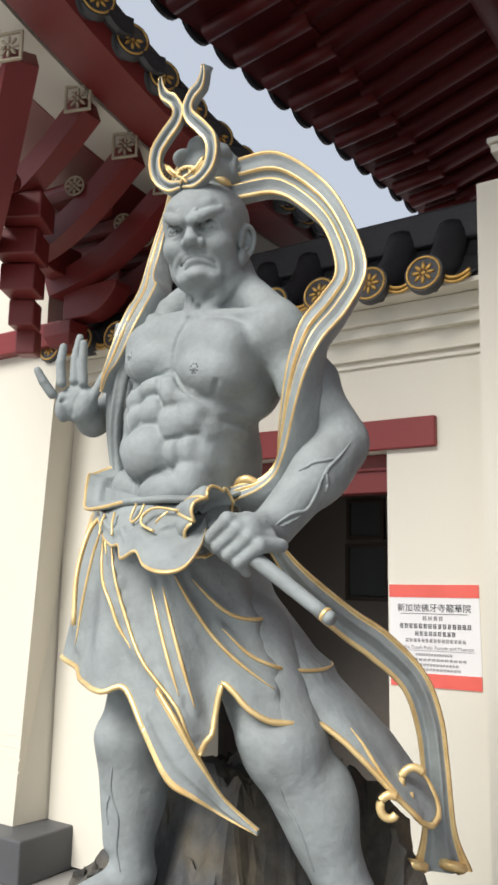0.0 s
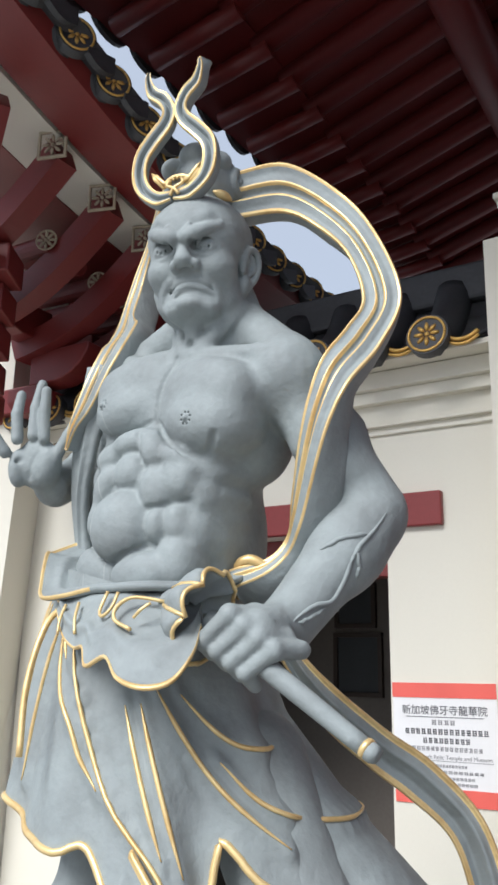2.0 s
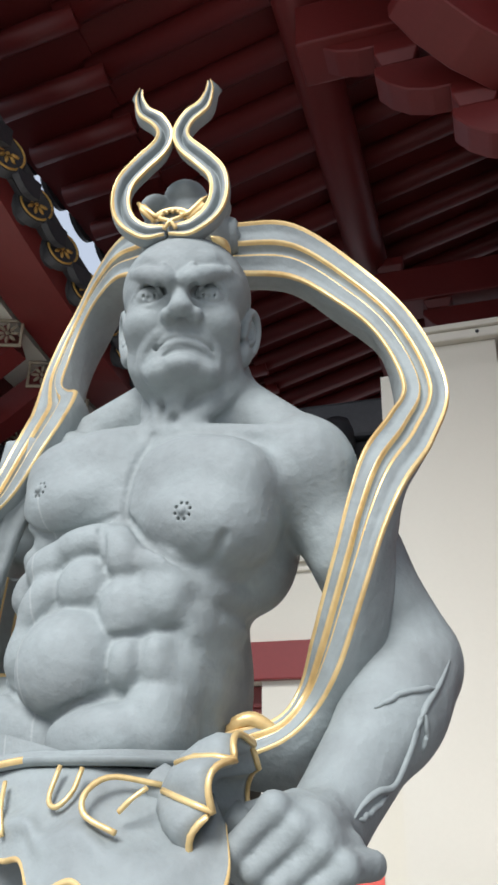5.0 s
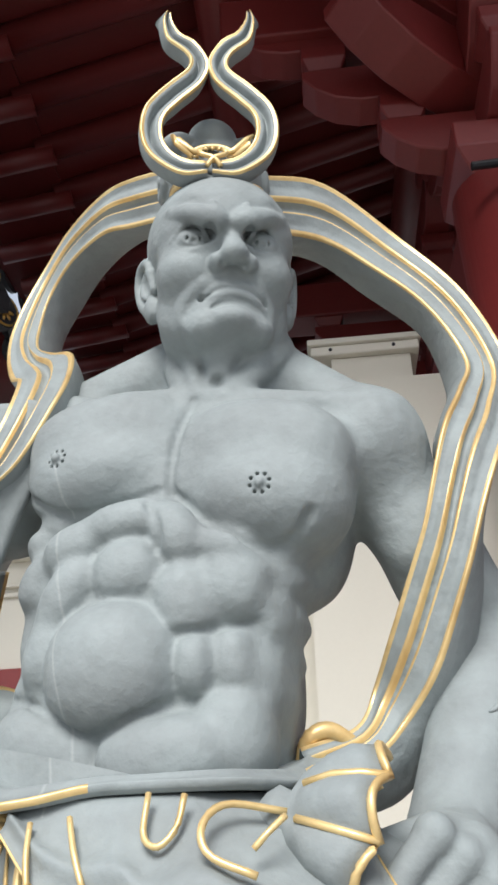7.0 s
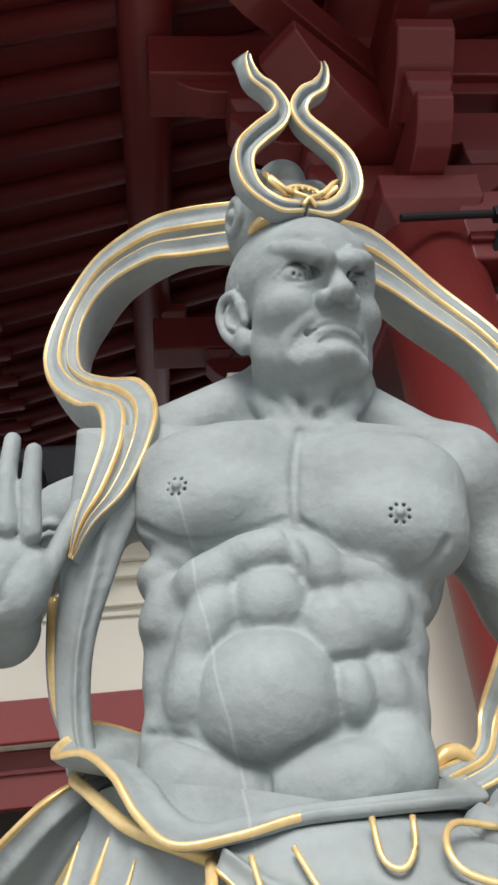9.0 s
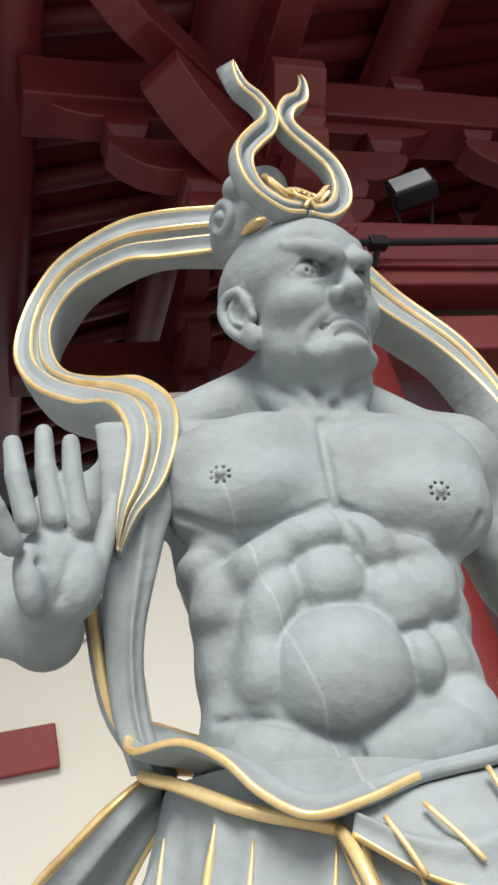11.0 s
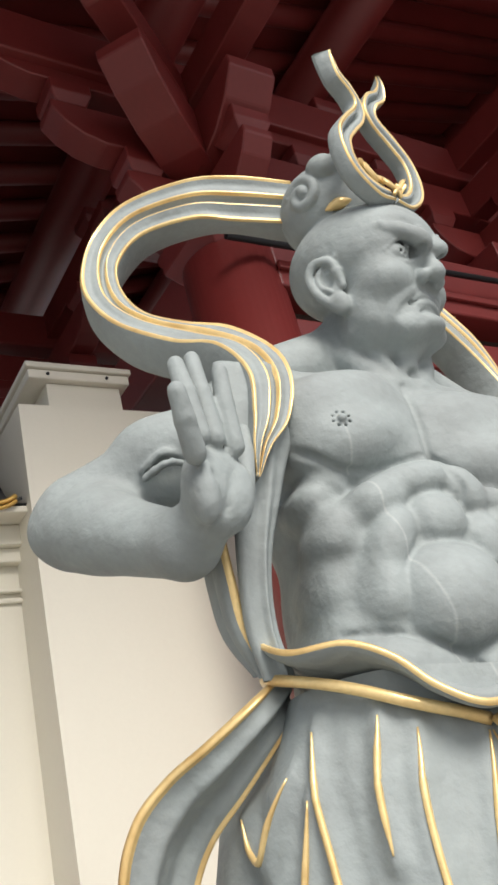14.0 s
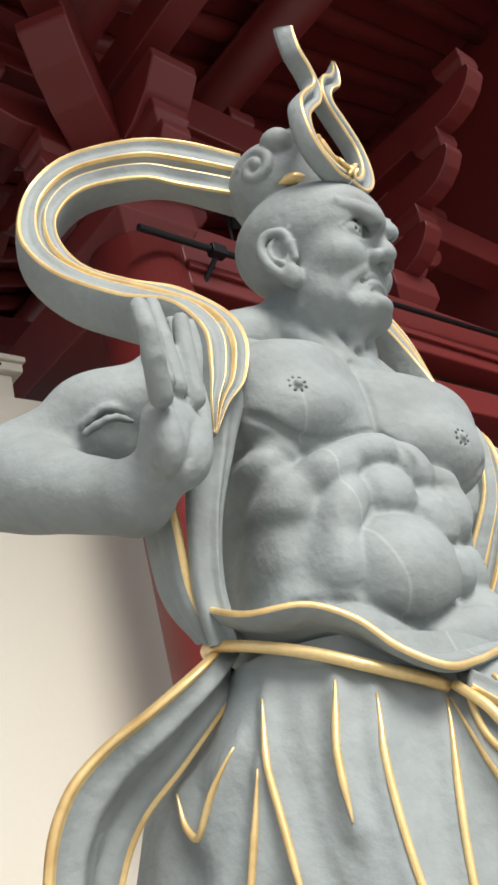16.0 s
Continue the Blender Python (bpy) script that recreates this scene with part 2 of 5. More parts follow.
# ---- eave tiles along the top of the door wall ----
def disc_mesh(r, lobes=8):
    """A tile end: dark rim, gilt ring, dark field and a gilt wheel flower. Faces -y."""
    parts = {}
    bm = bmesh.new()
    rod(bm, (0, 0, 0), (0, 0.05, 0), r, n=28)
    parts["rim"] = to_mesh("rim", bm, TILE, False)
    bm = bmesh.new()
    V, F, _ = tube_mesh([(0.86 * r * math.cos(w), -0.003, 0.86 * r * math.sin(w)) for w in np.linspace(0, 2 * math.pi, 29)], 0.065 * r, 6)
    vv = [bm.verts.new(v) for v in V]
    for f in F:
        bm.faces.new([vv[i] for i in f])
    parts["ring"] = to_mesh("ring", bm, TILEGOLD, True)
    bm = bmesh.new()
    for k in range(lobes):
        w = 2 * math.pi * k / lobes
        m = Matrix.Translation((0.38 * r * math.cos(w), -0.002, 0.38 * r * math.sin(w))) @ Matrix.Rotation(-w, 4, "Y") @ Matrix.Diagonal((0.26 * r, 0.10 * r, 0.115 * r, 1))
        bmesh.ops.create_icosphere(bm, subdivisions=1, radius=1, matrix=m)
    bmesh.ops.create_icosphere(bm, subdivisions=2, radius=0.13 * r, matrix=Matrix.Diagonal((1, 0.6, 1, 1)))
    parts["flower"] = to_mesh("flower", bm, TILEGOLD, True)
    return parts


WALL_DISC = disc_mesh(0.098)
ROOF_DISC = disc_mesh(0.085)


def add_disc(parent, parts, m):
    d = share("tile_end", parts["rim"], parent, m)
    for k in ("ring", "flower"):
        share(k, parts[k], d, Matrix())


def barrel(line, r, sides=12, sink=0.35):
    """A half-round tile run along line (y, z) in the y z plane."""
    bm = bmesh.new()
    L = np.array(line)
    rings = []
    for i, (y, z) in enumerate(L):
        t = L[min(i + 1, len(L) - 1)] - L[max(i - 1, 0)]
        t /= np.hypot(*t)
        no = np.array((-t[1], t[0]))
        ring = []
        for k in range(sides):
            w = 2 * math.pi * k / sides
            ring.append((r * math.cos(w), y + no[0] * r * math.sin(w), z + no[1] * r * math.sin(w)))
        rings.append(ring)
    return sweep(bm, None, rings)


coping = thing("tiled_coping", "charcoal barrel-tiled coping with gilt wheel tile ends on the court wall", "tiled roof", WALL)
curve = smoothline([(-0.22, 3.255), (-0.10, 3.30), (0.02, 3.39), (0.12, 3.52), (0.18, 3.63)], 10)
barrel_me = to_mesh("barrel_tile", barrel(curve, 0.092, 14), TILE, True)
bm = bmesh.new()
under = [(y + 0.01, z - 0.035) for y, z in curve]
ring = under + [(0.19, 3.22), (-0.19, 3.22)]
sweep(bm, None, [[(x, y, z) for y, z in ring] for x in (-2.62, 0.34)])
part("tile_bed", bm, TILE, coping)
bm = boxed(-2.62, 0.34, 0.12, 0.26, 3.56, 3.76, 0.02)
part("ridge", bm, TILE, coping)
drip = bmesh.new()
for dz, rr in ((0.0, 0.010), (-0.022, 0.008)):
    V, F, _ = tube_mesh([(0.145 + 0.075 * u, -0.225, 3.232 + dz - 0.030 * (1 - u * u) + 0.012) for u in np.linspace(-1, 1, 11)], rr, 6)
    vv = [drip.verts.new(v) for v in V]
    for f in F:
        drip.faces.new([vv[i] for i in f])
drip_me = to_mesh("drip_edge", drip, TILEGOLD, True)
pan = bmesh.new()
sweep(pan, None, [[(0.145 + 0.10 * u, y, z - 0.055 + 0.03 * u * u + th) for u, th in ((-1, 0), (-0.5, 0), (0, 0), (0.5, 0), (1, 0), (1, 0.015), (0.5, 0.015), (0, 0.015), (-0.5, 0.015), (-1, 0.015))] for y, z in curve[:8]])
pan_me = to_mesh("pan_tile", pan, TILE, True)
for i in range(10):
    a = 0.048 - 0.2902 * i
    share("barrel_tile", barrel_me, coping, Matrix.Translation((a, 0, 0)))
    add_disc(coping, WALL_DISC, Matrix.Translation((a, -0.268, 3.250)) @ pose(0, 0, 0, -8, 0, 0))
    share("drip_edge", drip_me, coping, Matrix.Translation((a, 0, 0)))
    share("pan_tile", pan_me, coping, Matrix.Translation((a, 0, 0)))

# ---- white gate pier with its stepped cap ----
pier = thing("gate_pier", "tall cream painted pier with a stepped cap beside the gate", "pillar", WALL, kind="structure")
bm = bmesh.new()
sweep(bm, None, [[(0.29, -0.25, 0), (1.50, -0.25, 0), (1.50, 0.40, 0), (0.29, 0.40, 0)], [(0.318, -0.25, 3.65), (1.45, -0.25, 3.65), (1.45, 0.40, 3.65), (0.318, 0.40, 3.65)]])
part("shaft", bm, PLASTER, pier)
part("neck", boxed(0.47, 0.81, -0.20, 0.30, 3.65, 3.795, 0.004), PLASTER, pier)
part("cap", boxed(0.385, 0.850, -0.235, 0.35, 3.797, 3.842, 0.008), TRIM, pier)
part("cap_ledge", boxed(0.372, 0.860, -0.25, 0.37, 3.844, 3.872, 0.006), PLASTER, pier)
for x in (0.47, 0.74):
    bm = bmesh.new()
    rod(bm, (x, -0.236, 3.82), (x, -0.241, 3.82), 0.008, n=8)
    part("bolt", bm, IRON, pier)

# ---- red gate column and tie beams ----
CX, CY = 1.19, -0.735
bm = bmesh.new()
rod(bm, (CX, CY, 0), (CX, CY, 4.12), 0.215, n=40)
# RED rather than REDBRIGHT: the gate roof's shade is put into the colour.
column = thing("gate_column", "round red lacquered timber column of the gate", "column", WALL, bm, RED, kind="structure", smooth=False)
for p in column.data.polygons:
    p.use_smooth = len(p.vertices) == 4
tie = thing("tie_beam", "deep red tie beam with a moulded lower edge", "beam", WALL, kind="structure")
part("beam_body", boxed(CX + 0.1, 6.0, CY - 0.19, CY + 0.15, 3.90, 4.26, 0.012), RED, tie)
part("moulding", boxed(CX + 0.1, 6.0, CY - 0.215, CY - 0.191, 3.98, 4.02, 0.006), RED, tie)
part("lower_rail", boxed(CX + 0.1, 6.0, CY - 0.13, CY + 0.10, 3.60, 3.78, 0.010), RED, tie)
part("infill", boxed(CX + 0.1, 6.0, CY - 0.02, CY + 0.04, 3.78, 3.90), DARKWOOD, tie)
tie2 = thing("cross_beam", "red beam running inwards from the gate column", "beam", WALL, kind="structure")
part("beam_body", boxed(CX - 0.14, CX + 0.14, CY + 0.1, 2.6, 3.92, 4.25, 0.012), RED, tie2)
bar = thing("iron_bar", "black iron bar fixed across the red column", "bracket", WALL)
bm = bmesh.new()
rod(bm, (1.00, CY - 0.275, 4.035), (5.5, CY - 0.275, 4.19), 0.016, n=10)
part("bar", bm, IRON, bar)
bm = bmesh.new()
rod(bm, (1.42, CY - 0.275, 4.05), (1.38, CY - 0.17, 3.93), 0.012, n=8)
box(bm, 1.37, 1.45, CY - 0.30, CY - 0.25, 4.02, 4.07, 0.004)
part("clamp", bm, IRON, bar)
lamp = thing("floodlight", "small black floodlight with a square glass on the beam", "lamp", WALL)
LM = Matrix.Translation((1.72, CY - 0.25, 4.42)) @ pose(0, 0, 0, -25, 0, -30)
bm = boxed(-0.10, 0.10, -0.03, 0.06, -0.09, 0.09, 0.012, m=LM)
part("housing", bm, IRON, lamp)
part("glass", boxed(-0.082, 0.082, -0.036, -0.030, -0.072, 0.072, m=LM), LAMPGLASS, lamp)
for s in (-1, 1):
    bm = bmesh.new()
    rod(bm, LM @ Vector((s * 0.10, 0, 0)), (1.72 + s * 0.08, CY - 0.18, 4.26), 0.008, n=8)
    part("yoke", bm, IRON, lamp)


# ---- bracket sets under the gate roof ----
def arm_mesh(length, depth=0.20, width=0.15, curl=0.12):
    """A bracket arm along x from 0 to length whose underside sweeps up at its end in three facets."""
    prof = [(0, 0), (length - curl * 1.9, 0), (length - curl * 1.1, depth * 0.14), (length - curl * 0.45, depth * 0.42), (length, depth * 0.78), (length, depth), (0, depth)]
    bm = bmesh.new()
    h = width / 2
    sweep(bm, None, [[(x, y, z) for x, z in prof] for y in (-h, h)])
    bmesh.ops.bevel(bm, geom=[e for e in bm.edges], offset=0.006, segments=1, affect="EDGES")
    return to_mesh("arm", bm, RED)


def block_mesh(w=0.24, h=0.15):
    """A bearing block, its lower half tapered inwards."""
    bm = bmesh.new()
    a, b = w / 2, w * 0.36
    sweep(bm, None, [[(s * b, t * b, 0) for s, t in ((-1, -1), (1, -1), (1, 1), (-1, 1))], [(s * a, t * a, h * 0.45) for s, t in ((-1, -1), (1, -1), (1, 1), (-1, 1))], [(s * a, t * a, h) for s, t in ((-1, -1), (1, -1), (1, 1), (-1, 1))]])
    bmesh.ops.bevel(bm, geom=[e for e in bm.edges], offset=0.005, segments=1, affect="EDGES")
    return to_mesh("bearing_block", bm, RED)


BLOCK = block_mesh()
SMALL = block_mesh(0.19, 0.12)
ARMS = {n: arm_mesh(n) for n in (0.45, 0.75, 1.05, 1.40)}
FRONT_NOSE = arm_mesh(0.54, 0.28, 0.24, 0.20)
DIAGONAL_NOSE = arm_mesh(0.74, 0.28, 0.21, 0.24)


def bracket_set(x, y, z, diagonal=True):
    b = thing("bracket_set", "stacked red timber bracket arms and bearing blocks under the gate eave", "bracket", WALL @ Matrix.Translation((x, y, z)), group="gate bracket sets")
    share("bearing_block", block_mesh(0.42, 0.22), b, Matrix.Translation((0, 0, -0.22)))
    for tier, n in enumerate((0.45, 0.75, 1.05)):
        h = tier * 0.33
        turns = [0, 90, 180, 270] + ([217] if diagonal and tier else [])
        for i, w in enumerate(turns):
            nose = diagonal and tier == 1 and w in (217, 270)
            k = n if w % 90 == 0 else (0.75 if tier == 1 else 1.05)
            m = Matrix.Rotation(radians(w), 4, "Z")
            share("arm", (FRONT_NOSE if w == 270 else DIAGONAL_NOSE) if nose else ARMS[k], b, Matrix.Translation((0, 0, h + 0.0015 * i - (0.10 if nose else 0.0))) @ m)
            if not nose:
                share("bearing_block", SMALL, b, Matrix.Translation((0, 0, h + 0.205)) @ m @ Matrix.Translation((k - 0.10, 0, 0)))
    return b


bracket_set(CX, CY, 4.33)
bracket_set(CX + 1.9, CY, 4.47, False)
bracket_set(CX, CY + 2.1, 4.47, False)
# ---- gate roof: eave, rafters and soffit seen from below ----
gate_roof = thing("gate_roof", "dark red raftered underside and tiled eave of the gate roof", "roof", WALL, kind="structure")
RISE = 0.30
def soffit_z(x):
    return 5.36 + RISE * (x + 1.0)


bm = bmesh.new()
sweep(bm, None, [[(-1.0, y, soffit_z(-1.0) + 0.05), (5.0, y, soffit_z(5.0) + 0.05), (5.0, y, soffit_z(5.0) + 0.13), (-1.0, y, soffit_z(-1.0) + 0.13)] for y in (-3.4, 4.5)])
part("roof_boarding", bm, RED, gate_roof)
def eave_x(d):
    return -1.574 - 0.052 * d


def eave_z(d):
    return 5.310 - 0.012 * d


bm = bmesh.new()
sweep(bm, None, [[(eave_x(-y), y, eave_z(-y)), (-0.96, y, 5.40), (-0.96, y, 5.47), (eave_x(-y), y, eave_z(-y) + 0.07)] for y in np.linspace(-3.4, 4.5, 12)])
part("eave_board", bm, RED, gate_roof, "dark red eave board")
bm = bmesh.new()
rod(bm, (-1.0, 0, soffit_z(-1.0)), (4.8, 0, soffit_z(4.8)), 0.072, n=14)
rafter_me = to_mesh("rafter", bm, RED)
for p in rafter_me.polygons:
    p.use_smooth = len(p.vertices) == 4
for i in range(23):
    share("rafter", rafter_me, gate_roof, Matrix.Translation((0, -3.095 + 0.335 * i, 0)))
for i in range(23):
    y = -3.095 + 0.335 * i
    bm = bmesh.new()
    rod(bm, (eave_x(-y) + 0.10, y, eave_z(-y) - 0.062), (-0.90, y, 5.335), 0.060, n=12)
    fly = part("flying_rafter", bm, RED, gate_roof)
    for p in fly.data.polygons:
        p.use_smooth = len(p.vertices) == 4
bm = bmesh.new()
rod(bm, (-0.04, 0, 0.115), (0.9, 0, 0.65), 0.095, n=12)
eave_tile = to_mesh("eave_tile", bm, TILE, True)
bm = bmesh.new()
sweep(bm, None, [[(-0.02 + o, 0.16 - 0.15 * math.cos(w), 0.05 - 0.095 * math.sin(w)) for w in np.linspace(0, math.pi, 9)] for o in (0.0, 0.03)])
drip_tile = to_mesh("drip_tile", bm, TILE)
for i in range(25):
    y = -3.4 + 0.32 * i
    share("eave_tile", eave_tile, gate_roof, Matrix.Translation((eave_x(-y), y, eave_z(-y))))
    share("drip_tile", drip_tile, gate_roof, Matrix.Translation((eave_x(-y), y, eave_z(-y))))
for x, r in ((0.10, 0.13), (1.19, 0.16), (2.5, 0.16)):
    bm = bmesh.new()
    rod(bm, (x, -3.3, soffit_z(x) - 0.07 - r), (x, 4.4, soffit_z(x) - 0.07 - r), r, n=24)
    purlin = thing("purlin", "round red purlin carrying the rafters", "beam", WALL, bm, RED, kind="structure")
    for p in purlin.data.polygons:
        p.use_smooth = len(p.vertices) == 4
# inner beams of the gate, deep in shade
for y in (CY, CY + 2.1):
    b = thing("gate_beam", "heavy red beam spanning the gate in shade", "beam", WALL, kind="structure")
    part("beam_body", boxed(0.1, 4.8, y - 0.12, y + 0.12, 5.06, 5.32, 0.01), RED, b)
thing("wall_gate", "dark red boarded inner wall of the gate", "wall", WALL, boxed(4.8, 4.95, -3.4, 4.5, 0, 7.2), RED, kind="structure")

# ---- the hall on the other side: wall, beam, bracket arms and upturned eave ----
hall = thing("wall_hall", "cream battered hall wall above a granite plinth", "wall", WALL, kind="structure")
bm = bmesh.new()
sweep(bm, None, [[(-6.0, -0.25, 0.24), (-2.665, -0.25, 0.24), (-2.60, 0.26, 0.24), (-6.0, 0.26, 0.24)], [(-6.0, -0.25, 3.24), (-2.495, -0.25, 3.24), (-2.60, 0.26, 3.24), (-6.0, 0.26, 3.24)]])
part("wall_body", bm, PLASTER, hall)
part("plinth", boxed(-6.0, -2.40, -0.42, 0.26, -0.02, 0.238, 0.012), GRANITE, hall, "dark grey granite plinth")
for i in range(4):
    z = 0.62 - 0.072 * i + 0.15
    part("groove", boxed(-6.0, -2.63, -0.2525, -0.249, z, z + 0.008), TRIM, hall)
beam = thing("hall_beam", "dull red beam along the top of the hall wall", "beam", WALL, boxed(-6.0, -2.40, -0.33, 0.2, 3.242, 3.40, 0.008), REDBRIGHT, kind="structure")
upper = thing("wall_hall_upper", "cream plaster panel above the hall beam", "wall", WALL, boxed(-6.0, -2.68, -0.20, 0.22, 3.402, 5.0), PLASTER, kind="structure")


def medallion(square):
    """A pale pierced flower boss that caps a beam end. Faces -y."""
    bm = bmesh.new()
    if square:
        for a, b, c, d in ((-0.075, 0.075, 0.062, 0.075), (-0.075, 0.075, -0.075, -0.062), (-0.075, -0.062, -0.062, 0.062), (0.062, 0.075, -0.062, 0.062)):
            box(bm, a, b, -0.014, 0, c, d, 0.002)
    else:
        V, F, _ = tube_mesh([(0.055 * math.cos(w), -0.006, 0.055 * math.sin(w)) for w in np.linspace(0, 2 * math.pi, 25)], 0.006, 6)
        vv = [bm.verts.new(v) for v in V]
        for f in F:
            bm.faces.new([vv[i] for i in f])
    for k in range(8):
        w = math.pi * k / 4
        r = 0.036 if square or k % 2 == 0 else 0.030
        m = Matrix.Translation((r * math.cos(w), -0.006, r * math.sin(w))) @ Matrix.Rotation(-w, 4, "Y") @ Matrix.Diagonal((0.024, 0.008, 0.010, 1))
        bmesh.ops.create_icosphere(bm, subdivisions=1, radius=1, matrix=m)
    bmesh.ops.create_icosphere(bm, subdivisions=1, radius=0.012, matrix=Matrix.Translation((0, -0.006, 0)))
    return to_mesh("medallion", bm, CREAMWOOD, True)


SQUARE, ROUND = medallion(True), medallion(False)


def curved_arm(p, q, sag, w=0.13, h=0.15):
    """A curved red cantilever from p to q, sagging below the straight line."""
    p, q = Vector(p), Vector(q)
    side = (q - p).cross(Vector((0, 0, 1))).normalized() * w / 2
    rings = []
    for i in range(13):
        t = i / 12
        c = p.lerp(q, t) - Vector((0, 0, sag * math.sin(math.pi * t)))
        d = (q - p).normalized()
        up = side.normalized().cross(d).normalized() * h / 2
        up = up if up.z > 0 else -up
        rings.append([c - side - up, c + side - up, c + side + up, c - side + up])
    return sweep(bmesh.new(), None, rings)


hall_eave = thing("hall_eave", "upturned hall eave with curved red arms, pale bosses and charcoal tiles", "roof", WALL, kind="structure")
for i, (d, z) in enumerate(((1.58, 4.19), (1.13, 4.17), (0.77, 4.08), (0.42, 4.02), (0.08, 3.98), (-0.28, 3.95))):
    end = (-1.42, -d, z)
    root = (-2.35, -d + 0.50, z - 0.80) if i == 0 else (-2.45, -d + 0.05, z - 0.42)
    part("curved_arm", curved_arm(root, end, 0.10, 0.15 if i == 0 else 0.12), RED, hall_eave)
    share("boss", SQUARE, hall_eave, Matrix.Translation((-1.42, -d - 0.075, z)) @ pose(0, 0, 0, 0, 0, 18))
for i in range(7):
    d = (1.26, 0.78, 0.575, 0.373, 0.17, -0.03, -0.23)[i]
    z = (3.785, 3.946, 3.911, 3.881, 3.86, 3.84, 3.82)[i]
    bm = bmesh.new()
    rod(bm, (-1.80, -d - 0.02, z), (-2.7, -d + 0.12, z + 0.12), 0.055, n=14)
    part("log_end", bm, RED, hall_eave)
    share("boss", ROUND, hall_eave, Matrix.Translation((-1.80, -d - 0.062, z)) @ pose(0, 0, 0, 0, 0, 22))


def eave_height(d):
    return 4.00 + 0.055 * max(0.0, d) + 0.075 * max(0.0, d) ** 2


bm = bmesh.new()
sweep(bm, None, [[(-1.36, -d, eave_height(d) + 0.03), (-1.02, -d, eave_height(d) - 0.06), (-0.98, -d, eave_height(d) + 0.03), (-1.30, -d, eave_height(d) + 0.16)] for d in np.linspace(-3.5, 2.3, 24)])
part("fascia", bm, RED, hall_eave, "broad dark red eave board")
bm = bmesh.new()
sweep(bm, None, [[(-1.78, -d, eave_height(d) + 0.118), (-1.40, -d, eave_height(d) + 0.05), (-1.40, -d, eave_height(d) + 0.10), (-1.78, -d, eave_height(d) + 0.178)] for d in np.linspace(-3.5, 2.3, 24)])
part("soffit_panel", bm, PLASTER, hall_eave, "cream plaster between the curved arms")
# Inner half of the soffit: darkness under the eave put in as red.
bm = bmesh.new()
sweep(bm, None, [[(-2.8, -d, eave_height(d) + 0.30), (-1.782, -d, eave_height(d) + 0.113), (-1.782, -d, eave_height(d) + 0.178), (-2.8, -d, eave_height(d) + 0.38)] for d in np.linspace(-3.5, 2.3, 24)])
part("soffit_darkened", bm, RED, hall_eave, "inner half of the soffit, coloured dark red to darken it")
bm = bmesh.new()
sweep(bm, None, [[(-2.9, -d, eave_height(d) + 0.75), (-0.96, -d, eave_height(d) + 0.0), (-0.90, -d, eave_height(d) + 0.06), (-2.9, -d, eave_height(d) + 0.85)] for d in np.linspace(-3.5, 2.3, 24)])
part("tile_bed", bm, TILE, hall_eave)
bm = bmesh.new()
rod(bm, (-0.98, 0, 0.0), (-2.6, 0, 0.62), 0.082, n=14)
hall_barrel = to_mesh("barrel_tile", bm, TILE, True)
bm = bmesh.new()
sweep(bm, None, [[(-0.93, y, -0.02 - 0.03 * math.cos(y * 13)) for y in np.linspace(0.04, 0.20, 7)] + [(-0.93, y, -0.05 - 0.05 * math.cos((y - 0.12) * 13)) for y in np.linspace(0.20, 0.04, 7)],
                 [(-0.90, y, -0.02 - 0.03 * math.cos(y * 13)) for y in np.linspace(0.04, 0.20, 7)] + [(-0.90, y, -0.05 - 0.05 * math.cos((y - 0.12) * 13)) for y in np.linspace(0.20, 0.04, 7)]])
hall_drip = to_mesh("drip_tile", bm, TILE)
for i in range(22):
    d = 1.81 - 0.234 * i
    z = eave_height(d) + 0.03
    share("barrel_tile", hall_barrel, hall_eave, Matrix.Translation((0, -d, z)))
    share("drip_tile", hall_drip, hall_eave, Matrix.Translation((0, -d, z)))
    add_disc(hall_eave, ROOF_DISC, Matrix.Translation((-0.935, -d, z)) @ pose(0, 0, 0, 0, 0, 62))
corner = thing("corner_bracket", "stepped red corner bracket stack under the hall eave", "bracket", WALL)
for i, (a, d, z, s) in enumerate(((-1.95, 1.05, 3.66, 0.25), (-2.05, 0.98, 3.50, 0.24), (-2.12, 0.90, 3.34, 0.20), (-2.20, 0.80, 3.18, 0.15), (-2.25, 0.72, 3.04, 0.12))):
    M = Matrix.Translation((a, -d, z)) @ pose(0, 0, 0, 0, 0, 30)
    part("stepped_block", boxed(-s / 2, s / 2, -s / 2, s / 2, 0, 0.155, 0.01, m=M), RED, corner)
for i, (a, d, z) in enumerate(((-1.9, 0.3, 3.62), (-1.9, -0.5, 3.62), (-1.9, -1.3, 3.62))):
    b = thing("hall_bracket", "red bracket arms in shade under the hall eave", "bracket", WALL @ Matrix.Translation((a - 0.45, -d, z)), group="hall brackets")
    for w in (0, 90, 270):
        share("arm", ARMS[0.45], b, Matrix.Translation((0, 0, -0.25 + 0.001 * w)) @ Matrix.Rotation(radians(w), 4, "Z"))
    share("bearing_block", BLOCK, b, Matrix.Translation((0, 0, -0.42)))
thing("wall_hall_side", "dark red timber wall of the hall in shade", "wall", WALL, boxed(-2.76, -2.66, 0.225, 3.4, 3.402, 4.35), RED, kind="structure")

